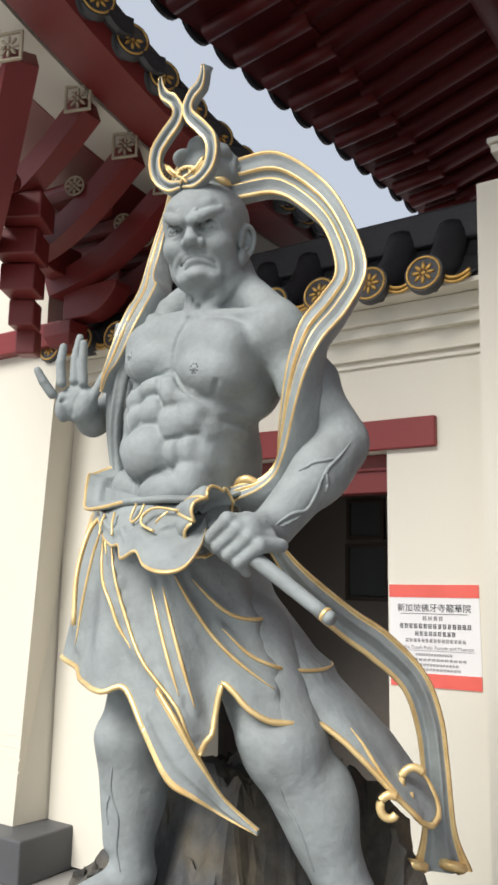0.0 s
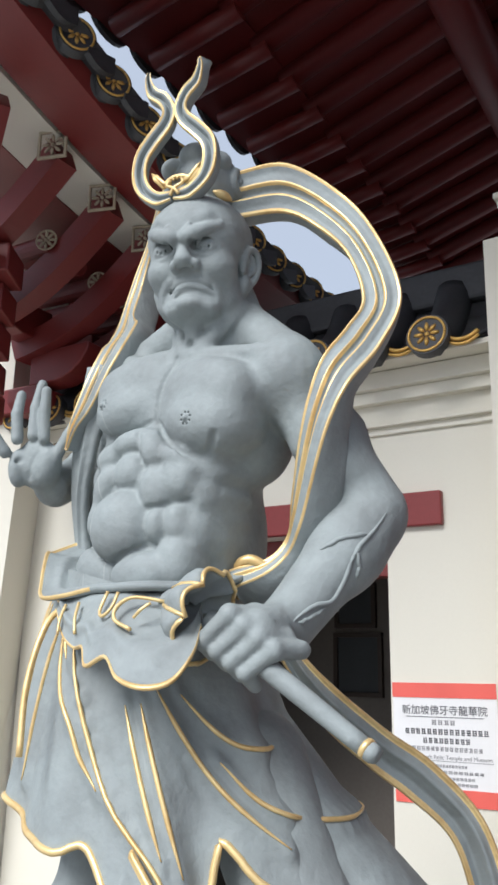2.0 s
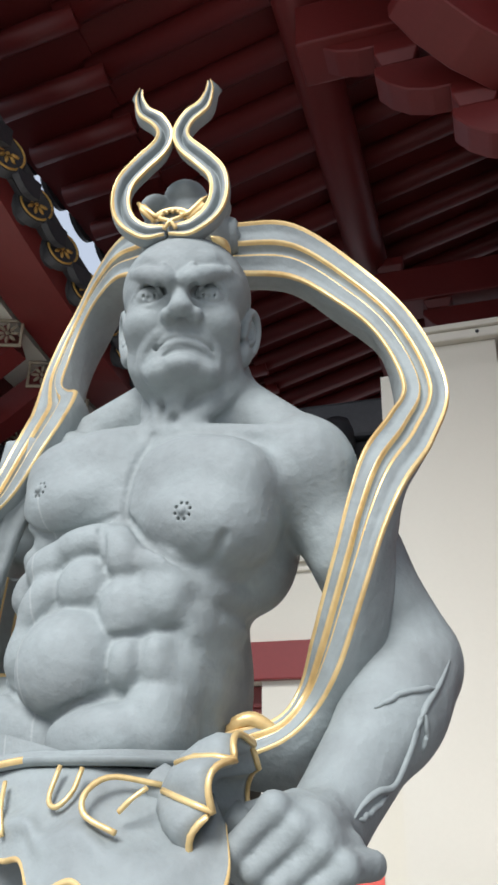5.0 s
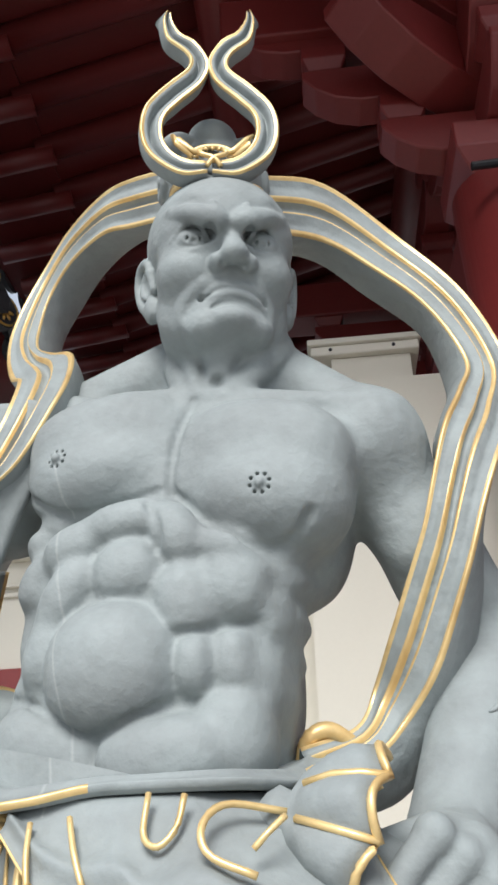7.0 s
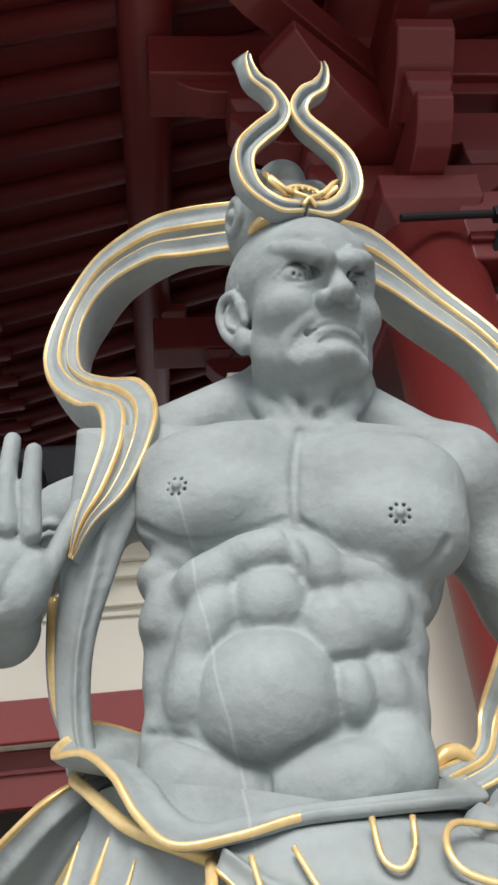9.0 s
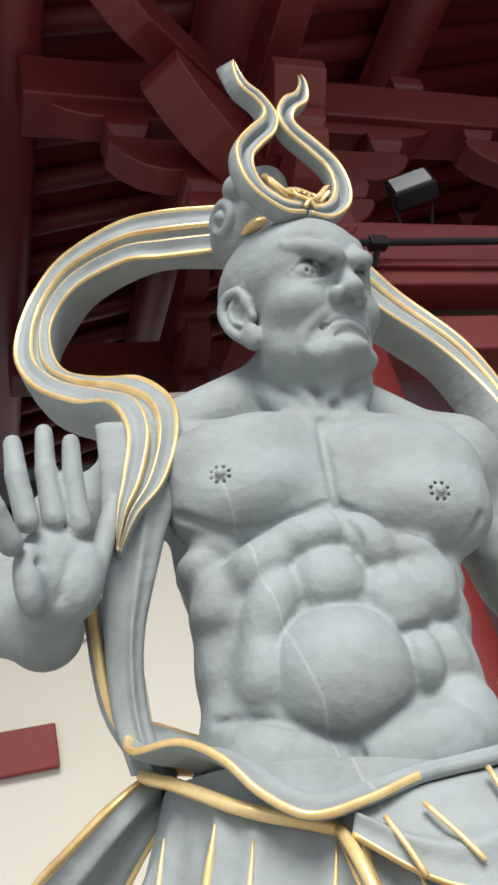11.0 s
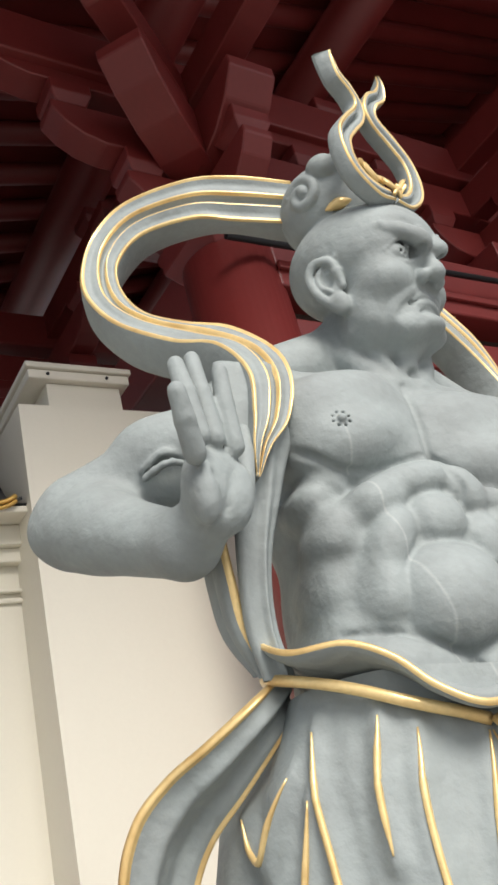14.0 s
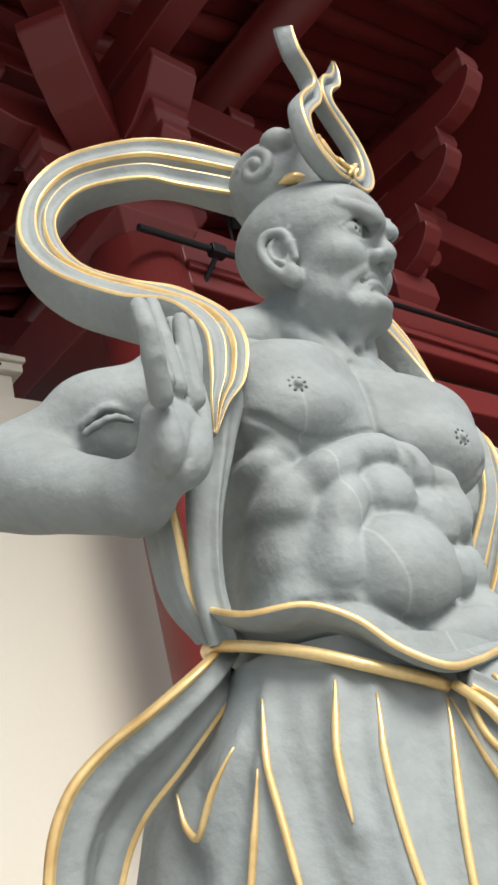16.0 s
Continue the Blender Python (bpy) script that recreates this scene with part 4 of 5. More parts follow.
def carve_legs(g):
    g.limb((-0.10, 0.10, 1.62), (-0.110, 0.03, 1.36), 0.090, 0.074, 0.03)
    g.limb((-0.110, 0.03, 1.36), (-0.100, 0.05, 1.06), 0.070, 0.050, 0.03)
    g.ball((-0.104, 0.070, 1.25), (0.068, 0.066, 0.12), 0.03)
    g.ball((-0.115, -0.018, 1.375), (0.040, 0.034, 0.036), 0.03)
    g.limb((-0.150, -0.010, 1.33), (-0.135, 0.000, 1.12), 0.012, 0.010, 0.03)
    g.limb((0.13, 0.19, 1.62), (0.26, 0.185, 1.38), 0.110, 0.096, 0.03)
    g.limb((0.26, 0.190, 1.38), (0.37, 0.285, 1.06), 0.094, 0.058, 0.03)
    g.ball((0.325, 0.255, 1.24), (0.078, 0.076, 0.12), 0.03)
    g.ball((0.238, 0.116, 1.40), (0.042, 0.034, 0.034), 0.03)
    # feet
    g.limb((-0.10, 0.06, 1.045), (-0.15, -0.10, 1.000), 0.045, 0.032, 0.03)
    g.limb((0.37, 0.29, 1.055), (0.43, 0.15, 1.000), 0.050, 0.036, 0.03)


def carve_head(g):
    k = 0.02

    def bow(p):
        """The face leans forward: below the eyes it draws back towards the throat."""
        x, y, z = p
        return hp(x, y + (0.26 * max(0.0, -0.030 - z) if y < -0.03 else 0.0), z)

    def b(x, y, z, r, kk=k, rot=(0, 0, 0), cut=False):
        g.ball(bow((x, y, z)), r, kk, (rot[0], rot[1], rot[2] + 24), cut)

    def l(p, q, r0, r1, kk=0.012, cut=False):
        g.limb(bow(p), bow(q), r0, r1, kk, cut)

    def arc(pts, r0, r1, kk, cut=False, n=14):
        g.line([bow(p) for p in pts], r0, r1, kk, cut=cut, n=n)
    # skull, face block, jaw
    b(0, 0.008, 0.050, (0.108, 0.138, 0.100), 0.01, (14.5, 0, 0))
    b(0, -0.040, 0.020, (0.092, 0.076, 0.070), 0.03)
    b(0, -0.010, -0.055, (0.084, 0.078, 0.082), 0.03)
    b(0, -0.050, -0.120, (0.060, 0.052, 0.034), 0.025)
    for s in (-1, 1):
        b(s * 0.058, 0.004, -0.098, (0.029, 0.048, 0.036), 0.022)
        b(s * 0.066, -0.004, -0.070, (0.024, 0.030, 0.030), 0.016)
        # cheek bone and the fold under it
        b(s * 0.060, -0.056, -0.046, (0.034, 0.034, 0.030), 0.030, (0, s * 20, 0))
        b(s * 0.050, -0.072, -0.052, (0.026, 0.024, 0.022), 0.014)
        # deep socket, round eye, thick lids
        b(s * 0.046, -0.114, -0.010, (0.032, 0.032, 0.021), 0.006, (0, s * 8, 0), cut=True)
        b(s * 0.048, -0.0790, -0.013, (0.0240, 0.0230, 0.0215), 0.002)
        arc([(s * 0.028, -0.092, -0.012), (s * 0.036, -0.1000, 0.001), (s * 0.048, -0.1030, 0.007), (s * 0.062, -0.0970, 0.003), (s * 0.075, -0.080, -0.010)], 0.0032, 0.0040, 0.002)
        arc([(s * 0.026, -0.088, -0.020), (s * 0.038, -0.0930, -0.031), (s * 0.050, -0.0930, -0.034), (s * 0.063, -0.085, -0.028), (s * 0.075, -0.078, -0.012)], 0.0032, 0.0032, 0.003)
        ring = []
        for q in range(19):
            w = 0.349 * q
            u, v = 0.0100 * math.cos(w), 0.0100 * math.sin(w)
            ring.append((s * 0.047 + u, -0.0988 + 0.36 * v, -0.0215 + 0.93 * v))
        arc(ring, 0.0021, 0.0021, 0.001, cut=True, n=30)
        b(s * 0.047, -0.1005, -0.0215, 0.0042, 0.001, cut=True)
        # knitted brow: a heavy roll, lowest and furthest out at its inner end
        arc([(s * 0.015, -0.120, -0.004), (s * 0.030, -0.122, 0.001), (s * 0.050, -0.114, 0.012), (s * 0.066, -0.098, 0.024), (s * 0.080, -0.076, 0.034)], 0.0135, 0.0040, 0.010)
        b(s * 0.021, -0.120, 0.008, (0.013, 0.013, 0.014), 0.006)
        b(s * 0.024, -0.129, 0.019, (0.005, 0.005, 0.005), 0.004)
        b(s * 0.076, -0.091, 0.034, (0.007, 0.006, 0.006), 0.005)
        b(s * 0.038, -0.100, 0.040, (0.024, 0.018, 0.014), 0.012, (0, -s * 30, 0))
        b(s * 0.027, -0.114, -0.016, (0.0085, 0.014, 0.009), 0.006, cut=True)
        # nostril wing and hole
        b(0.006 + s * 0.0210, -0.1030, -0.0540, (0.0125, 0.0150, 0.0125), 0.006)
        b(0.006 + s * 0.0150, -0.1150, -0.0650, (0.0062, 0.0090, 0.0062), 0.002, cut=True)
        # fold from the nose round the mouth's corner to the chin, and the corner's pit
        arc([(0.006 + s * 0.034, -0.086, -0.072), (s * 0.044, -0.080, -0.082), (s * 0.056, -0.068, -0.096), (s * 0.057, -0.062, -0.114), (s * 0.046, -0.068, -0.128)], 0.0055, 0.0062, 0.010)
        b(0.008 + s * 0.0425, -0.084, -0.0965, (0.0052, 0.014, 0.0052), 0.003, cut=True)
        b(s * 0.074, -0.014, -0.092, (0.014, 0.018, 0.022), 0.012)
        # ear: rim, inner ridge, hollow, lobe that runs into the jaw
        arc([(s * 0.101, 0.024, -0.060), (s * 0.112, 0.040, -0.032), (s * 0.117, 0.046, 0.002), (s * 0.115, 0.032, 0.024), (s * 0.108, 0.010, 0.022), (s * 0.103, 0.000, 0.006), (s * 0.102, 0.004, -0.008)], 0.0075, 0.0058, 0.004, n=26)
        b(s * 0.096, 0.024, -0.014, (0.011, 0.024, 0.040), 0.008)
        b(s * 0.114, 0.018, -0.014, (0.014, 0.013, 0.018), 0.003, cut=True)
        arc([(s * 0.107, 0.024, 0.012), (s * 0.110, 0.033, 0.000), (s * 0.110, 0.032, -0.020), (s * 0.107, 0.020, -0.034)], 0.0048, 0.0045, 0.003, n=10)
        b(s * 0.098, 0.014, -0.060, (0.0125, 0.0165, 0.0215), 0.008)
        l((s * 0.101, -0.003, -0.006), (s * 0.097, 0.000, -0.032), 0.0070, 0.0065, 0.005)
        arc([(s * 0.094, -0.010, 0.030), (s * 0.101, -0.006, 0.020)], 0.0045, 0.0050, 0.004, n=4)
    # nose, with a crease across its root
    l((0, -0.100, 0.000), (0.005, -0.113, -0.038), 0.0110, 0.0140, 0.008)
    b(0.006, -0.116, -0.049, (0.0190, 0.0160, 0.0145), 0.008)
    arc([(-0.016, -0.112, -0.006), (0.0, -0.1165, -0.003), (0.016, -0.112, -0.006)], 0.0030, 0.0030, 0.003, cut=True, n=8)
    # down-turned mouth: upper lip, parting, lower lip, chin roll
    b(0.008, -0.066, -0.086, (0.044, 0.026, 0.022), 0.012)
    arc([(-0.0370, -0.0720, -0.092), (-0.0240, -0.0850, -0.083), (-0.0060, -0.0915, -0.079), (0.0080, -0.0905, -0.081), (0.0220, -0.0915, -0.079), (0.0400, -0.0850, -0.083), (0.0530, -0.0720, -0.092)], 0.0056, 0.0056, 0.004, n=24)
    arc([(-0.034, -0.0740, -0.106), (-0.020, -0.0880, -0.0975), (-0.004, -0.0930, -0.0925), (0.008, -0.0935, -0.0915), (0.020, -0.0930, -0.0925), (0.036, -0.0880, -0.0975), (0.050, -0.0740, -0.106)], 0.0074, 0.0074, 0.0015, n=24)
    arc([(-0.0220, -0.0900, -0.115), (-0.0040, -0.0960, -0.110), (0.0200, -0.0960, -0.110), (0.0380, -0.0900, -0.115)], 0.0030, 0.0030, 0.010, cut=True, n=10)
    arc([(-0.032, -0.0880, -0.0965), (-0.012, -0.0985, -0.0880), (0.008, -0.1005, -0.0862), (0.028, -0.0985, -0.0880), (0.048, -0.0880, -0.0965)], 0.0018, 0.0018, 0.0015, cut=True, n=20)
    b(0.008, -0.088, -0.128, (0.032, 0.027, 0.018), 0.008)
    b(0.008, -0.078, -0.110, (0.036, 0.018, 0.014), 0.010)
    for s in (-1, 1):
        b(0.006 + s * 0.034, -0.072, -0.132, (0.024, 0.026, 0.018), 0.012)
    # topknot: a round bun with small lobes in front and a spiral curl on each side
    b(-0.004, 0.032, 0.192, (0.084, 0.088, 0.088), 0.006)
    for x, z, r in ((-0.010, 0.246, 0.040), (-0.062, 0.226, 0.030), (0.042, 0.226, 0.030)):
        b(x, -0.020, z, (r, r, r * 0.85), 0.004)
    for s in (-1, 1):
        pts = []
        for i in range(15):
            w = 0.62 * i + 0.6
            r = 0.036 * (1 - i / 17)
            pts.append(hp(-0.004 + s * (0.074 + 0.010 * (1 - r / 0.036)), 0.024 + r * math.cos(w), 0.190 + r * math.sin(w)))
        g.line(pts, 0.0095, 0.0075, 0.004, n=30)


def stone(lo, hi, step, nipple=None):
    g = Carving(lo, hi, step)
    carve_torso(g)
    carve_arms(g)
    carve_legs(g)
    carve_head(g)
    if nipple is not None:
        carve_nipple(g, nipple)
    return g.surface()


PIECES = []          # (vertices, faces, material) of the guardian


def put(V, F, mat=0):
    PIECES.append((np.array(V, float), [tuple(f) for f in F], mat))


def scarf(rows, n=72, thick=0.026, folds=((0.07, -0.013), (-0.58, -0.006), (0.64, -0.006)), gold=(-1.0, -0.17, 0.30, 1.0), gold_r=0.0046, across=14, curl=0.0, back=0.0, start=0.0):
    """A carved cloth band. rows: x y z of one edge, x y z of the other. folds: side, depth. gold: raised gilt lines at those sides."""
    q = smoothline(rows, n)
    A, B = q[:, :3], q[:, 3:]
    mid, half = (A + B) / 2, (B - A) / 2
    tang = np.gradient(mid, axis=0)
    nor = np.cross(tang, half)
    nor /= np.linalg.norm(nor, axis=1)[:, None] + 1e-9
    if nor[:, 1].mean() > 0:
        nor = -nor
    across = across * 3
    s = np.linspace(-1, 1, across + 1)
    wide = np.linalg.norm(half, axis=1).mean()
    band = min(0.20, max(0.05, gold_r * 0.85 / wide))

    def relief(x):
        flute = sum(d * np.exp(-((x - c) / 0.22) ** 2) for c, d in folds) + curl * x * x
        return flute + sum(0.9 * gold_r * np.exp(-((x - c * (1 - 0.6 * band)) / (0.9 * band)) ** 2) for c in gold)

    def gilded(x):
        return any(abs(x - c * (1 - band)) < band * (1.25 if abs(c) > 0.99 else 0.8) for c in gold)
    V = []
    for i in range(n + 1):
        for side in (1, -1):
            for x in s:
                edge = max(0.0, 1 - abs(x) ** 8)
                V.append(mid[i] + half[i] * x * (1 if side > 0 else 0.97) + nor[i] * (relief(x) * (1 if side > 0 else 0.3) + side * (thick * 0.5 if side > 0 else thick * 0.5 + back) * (0.35 + 0.65 * edge)))
    m = across + 1
    stone_f, gold_f = [], []
    for i in range(n):
        a, b = i * 2 * m, (i + 1) * 2 * m
        for j in range(across):
            x = (s[j] + s[j + 1]) / 2
            (gold_f if gilded(x) and i >= start * n else stone_f).append((a + j, a + j + 1, b + j + 1, b + j))
            stone_f.append((a + m + j + 1, a + m + j, b + m + j, b + m + j + 1))
        for c, q in ((-1.0, (a, b, b + m, a + m)), (1.0, (a + m - 1, a + 2 * m - 1, b + 2 * m - 1, b + m - 1))):
            (gold_f if c in gold and back < 0.01 and i >= start * n else stone_f).append(q)
    for a in (0, n * 2 * m):
        for j in range(across):
            stone_f.append((a + j, a + m + j, a + m + j + 1, a + j + 1))
    PIECES.append((np.array(V, float), stone_f, 0, gold_f))


# scarf over its left shoulder, from the topknot to the belt
scarf([(0.085, 0.140, 2.860, 0.09, 0.145, 2.745), (0.190, 0.215, 2.880, 0.180, 0.220, 2.760), (0.300, 0.280, 2.785, 0.255, 0.250, 2.705),
       (0.388, 0.280, 2.650, 0.325, 0.255, 2.620), (0.430, 0.285, 2.510, 0.366, 0.238, 2.505), (0.410, 0.236, 2.395, 0.350, 0.205, 2.440), (0.385, 0.170, 2.308, 0.325, 0.164, 2.372),
       (0.360, 0.148, 2.238, 0.304, 0.152, 2.298), (0.338, 0.144, 2.175, 0.284, 0.156, 2.230), (0.310, 0.153, 2.110, 0.256, 0.178, 2.170), (0.280, 0.164, 2.050, 0.226, 0.205, 2.110),
       (0.240, 0.176, 2.000, 0.196, 0.232, 2.050), (0.200, 0.154, 1.960, 0.170, 0.200, 1.998), (0.130, 0.138, 1.936, 0.108, 0.152, 1.976)], n=90, back=0.055)
# scarf over its right shoulder, its gilt end tapering on the chest
scarf([(-0.015, 0.150, 2.925, -0.015, 0.155, 2.822), (-0.120, 0.165, 2.945, -0.13, 0.190, 2.855), (-0.200, 0.205, 2.965, -0.20, 0.210, 2.872),
       (-0.300, 0.270, 2.962, -0.285, 0.260, 2.872), (-0.362, 0.300, 2.910, -0.335, 0.280, 2.820), (-0.400, 0.297, 2.830, -0.345, 0.270, 2.750),
       (-0.412, 0.280, 2.745, -0.325, 0.235, 2.672), (-0.385, 0.235, 2.650, -0.27, 0.195, 2.622), (-0.325, 0.160, 2.560, -0.215, 0.155, 2.585),
       (-0.278, 0.105, 2.515, -0.185, 0.095, 2.500), (-0.262, 0.062, 2.440, -0.192, 0.060, 2.425), (-0.278, 0.045, 2.365, -0.225, 0.046, 2.350), (-0.292, 0.040, 2.315, -0.268, 0.040, 2.305), (-0.300, 0.042, 2.265, -0.296, 0.042, 2.262)], n=96, back=0.055)
# the plain cloth that hangs from it down to the belt, and its gilt back edge
scarf([(-0.300, 0.080, 2.470, -0.190, 0.075, 2.450), (-0.305, 0.070, 2.380, -0.205, 0.070, 2.360), (-0.318, 0.070, 2.280, -0.245, 0.078, 2.270), (-0.332, 0.085, 2.180, -0.284, 0.092, 2.170), (-0.336, 0.105, 2.090, -0.294, 0.106, 2.085), (-0.325, 0.115, 2.020, -0.284, 0.110, 2.015)],
      50, 0.024, folds=((0.3, 0.008),), gold=())
scarf([(-0.330, 0.200, 2.260, -0.345, 0.100, 2.240), (-0.336, 0.192, 2.170, -0.345, 0.100, 2.150), (-0.330, 0.190, 2.100, -0.338, 0.112, 2.090), (-0.312, 0.160, 2.040, -0.310, 0.130, 2.030)],
      40, 0.02, folds=((0.0, 0.006),), gold=(-1.0, 0.0, 1.0), gold_r=0.0042)

# body stone
V, F = stone((-0.58, -0.16, 0.93), (0.47, 0.44, 2.472), 0.0048)
for x, z in ((-0.157, 2.336), (0.112, 2.256)):
    near = V[(abs(V[:, 0] - x) < 0.007) & (abs(V[:, 2] - z) < 0.007)]
    c = np.array((x, near[:, 1].min(), z))
    put(*stone(c - (0.032, 0.030, 0.032), c + (0.032, 0.050, 0.032), 0.0016, c))
    inside = (abs(V - c) < (0.024, 0.06, 0.024)).all(1)
    F = F[~inside[F].any(1)]
put(V, F)
BODY = V
V, F = stone((-0.105, -0.07, 2.4665), (0.225, 0.30, 2.95), 0.0023)
put(V, F)
V, F = stone((-0.56, -0.02, 2.4665), (-0.10, 0.42, 2.62), 0.0048)
put(V, F)
V, F = stone((0.22, -0.02, 2.4665), (0.42, 0.42, 2.60), 0.0048)
put(V, F)


GILT = ([(-2, 0.06), (0, 0.16), (10, 0.29), (20, 0.37), (36, 0.45), (41, 0.52), (51, 0.62), (62, 0.67)], [(-16, 0.08), (-12, 0.18), (1, 0.26), (7, 0.32), (14, 0.36)], [(33, 0.20), (38, 0.31), (44, 0.45)],
             [(40, 0.17), (49, 0.24), (62, 0.32), (79, 0.39)], [(50, 0.17), (66, 0.23), (81, 0.24), (106, 0.22)], [(62, 0.27), (76, 0.33), (99, 0.35), (130, 0.34)], [(26, 0.21), (32, 0.32), (38, 0.43)],
             [(-70, 0.05), (-68, 0.12), (-65, 0.19), (-62, 0.28)], [(-71, 0.12), (-76, 0.24), (-78, 0.32)], [(-46, 0.05), (-49, 0.12), (-49, 0.19)], [(-36, 0.07), (-39, 0.15), (-39, 0.26), (-36, 0.36)],
             [(-17, 0.08), (-25, 0.18), (-30, 0.28), (-32, 0.40)], [(-10, 0.06), (-11, 0.12), (-6, 0.16)], [(-79, 0.09), (-86, 0.13), (-92, 0.165), (-99, 0.15), (-103, 0.11)], [(103, 0.47), (104, 0.56), (106, 0.64)])
CREST = np.concatenate([smoothline(q, 24) for q in GILT])


def skirt_point(w, t, extra=0.0):
    """The draped skirt: w degrees round from the front (positive to its left), t from the waist (0) to one metre down (1)."""
    a = radians(w)
    cx, cy = -0.085 + 0.10 * t, 0.135 + 0.10 * t
    rx, ry = 0.205 + 0.20 * min(t, 0.5) + 0.06 * t, 0.175 + 0.14 * min(t, 0.5) + 0.10 * t
    tail = max(0.0, t - 0.18) * math.exp(-((w - 128) / 38) ** 2)
    pl = 0.4 + 0.6 * min(1, t * 3)
    r = 1 + pl * (0.036 * math.cos(radians(9 * w + 120 * t)) + 0.014 * math.cos(radians(17 * w - 60 * t + 40))) + extra
    r += tail * 1.6 + 0.50 * min(1.0, max(0.0, t) / 0.10) * math.exp(-((w + 138) / 42) ** 2) + 0.10 * min(1.0, max(0.0, t) / 0.12) * math.exp(-((w + 55) / 30) ** 2)
    near = np.min(((CREST[:, 0] - w) / 3.6) ** 2 + ((CREST[:, 1] - t) / 0.022) ** 2)
    wider = np.min(((CREST[:, 0] - w) / 9.0) ** 2 + ((CREST[:, 1] - t) / 0.05) ** 2)
    r += 0.055 * math.exp(-near) - 0.030 * math.exp(-wider)
    slope = 0.05 * math.cos(radians(w + 70))
    return np.array((cx + rx * r * math.sin(a), cy - ry * r * math.cos(a), 1.945 + slope - t))


HEM = [(-180, 0.55), (-120, 0.58), (-80, 0.50), (-45, 0.44), (-18, 0.47), (3, 0.47), (8, 0.44), (15, 0.47), (22, 0.52), (31, 0.61), (40, 0.60), (44, 0.53), (48, 0.52), (53, 0.48),
       (55, 0.40), (60, 0.38), (64, 0.43), (73, 0.46), (93, 0.46), (100, 0.47), (103, 0.58), (108, 0.68), (118, 0.66), (126, 0.60), (135, 0.62), (150, 0.60), (180, 0.55)]


def hem(w):
    return float(np.interp(w, [a for a, _ in HEM], [b for _, b in HEM]))


def skirt():
    nw, ntt = 360, 64
    V, F = [], []
    for layer in (0.0, -0.035):
        for i in range(nw):
            w = -180 + 360 * i / nw
            h = sum(hem((w + o + 180) % 360 - 180) for o in (-3, -1.5, 0, 1.5, 3)) / 5
            for j in range(ntt + 1):
                V.append(skirt_point(w, h * j / ntt, layer))
    m = ntt + 1
    off = nw * m
    for i in range(nw):
        k = (i + 1) % nw
        for j in range(ntt):
            F.append((i * m + j, i * m + j + 1, k * m + j + 1, k * m + j))
            F.append((off + i * m + j + 1, off + i * m + j, off + k * m + j, off + k * m + j + 1))
        F.append((i * m + ntt, off + i * m + ntt, off + k * m + ntt, k * m + ntt))
    put(V, F)
    rim = []
    for i in range(nw + 1):
        w = -180 + 360 * i / nw
        h = sum(hem((w + o + 180) % 360 - 180) for o in (-3, -1.5, 0, 1.5, 3)) / 5
        rim.append(skirt_point(w, h, 0.0))
    put(*tube_mesh(rim, 0.0072, 6, 1))


skirt()


def gilt(pts, r=0.006, n=24, lift=0.002):
    q = smoothline(pts, n)
    rad = [r * min(1, 0.25 + 3 * min(i, n - i) / n) for i in range(n + 1)]
    put(*tube_mesh([skirt_point(w, t, lift) for w, t in q], rad, 6, 1))


for line in GILT:
    gilt(line, 0.0046)
# the crossing front panel
scarf([(*skirt_point(30, 0.42, 0.05), *skirt_point(22, 0.52, 0.03)), (*skirt_point(38, 0.48, 0.05), *skirt_point(31, 0.61, 0.03)), (*skirt_point(44, 0.55, 0.05), *skirt_point(40, 0.635, 0.03)),
       (*skirt_point(52, 0.62, 0.04), *skirt_point(50, 0.66, 0.03)), (*skirt_point(62, 0.672, 0.03), *skirt_point(62, 0.682, 0.03))], 40, 0.012, folds=((0.1, 0.006),), gold=(-1.0, 1.0), gold_r=0.006)


def belt_flap(rows, rim=0.007, n=90):
    """The turned-over upper edge of the skirt: inner x y z, outer x y z."""
    scarf(rows, n, 0.012, folds=((0.2, 0.006),), gold=(1.0,), gold_r=rim, start=0.30)


belt_flap([(0.085, 0.200, 1.965, 0.140, 0.215, 1.985), (0.07, 0.08, 1.950, 0.150, 0.060, 1.935), (0.04, 0.00, 1.940, 0.090, -0.050, 1.930), (-0.01, -0.01, 1.935, -0.010, -0.062, 1.932), (-0.05, -0.012, 1.938, -0.055, -0.066, 1.930),
           (-0.10, -0.010, 1.942, -0.110, -0.080, 1.920), (-0.13, 0.000, 1.946, -0.171, -0.090, 1.918), (-0.15, 0.010, 1.952, -0.210, -0.068, 1.950), (-0.165, 0.03, 1.965, -0.238, -0.046, 1.992), (-0.18, 0.06, 1.975, -0.275, -0.015, 2.022),
           (-0.19, 0.10, 1.985, -0.322, 0.030, 2.030), (-0.19, 0.16, 1.995, -0.328, 0.090, 2.055), (-0.18, 0.21, 2.000, -0.300, 0.170, 2.085), (-0.10, 0.27, 1.985, -0.13, 0.32, 2.02)], 0.0040)
put(*tube_mesh(smoothline([(-0.25, 0.25, 2.03), (-0.300, 0.170, 2.030), (-0.312, 0.096, 2.014), (-0.285, 0.045, 1.993), (-0.257, 0.006, 1.971), (-0.230, -0.022, 1.950), (-0.201, -0.036, 1.934), (-0.169, -0.044, 1.920), (-0.139, -0.048, 1.906)], 40), 0.0075, 8, 1))
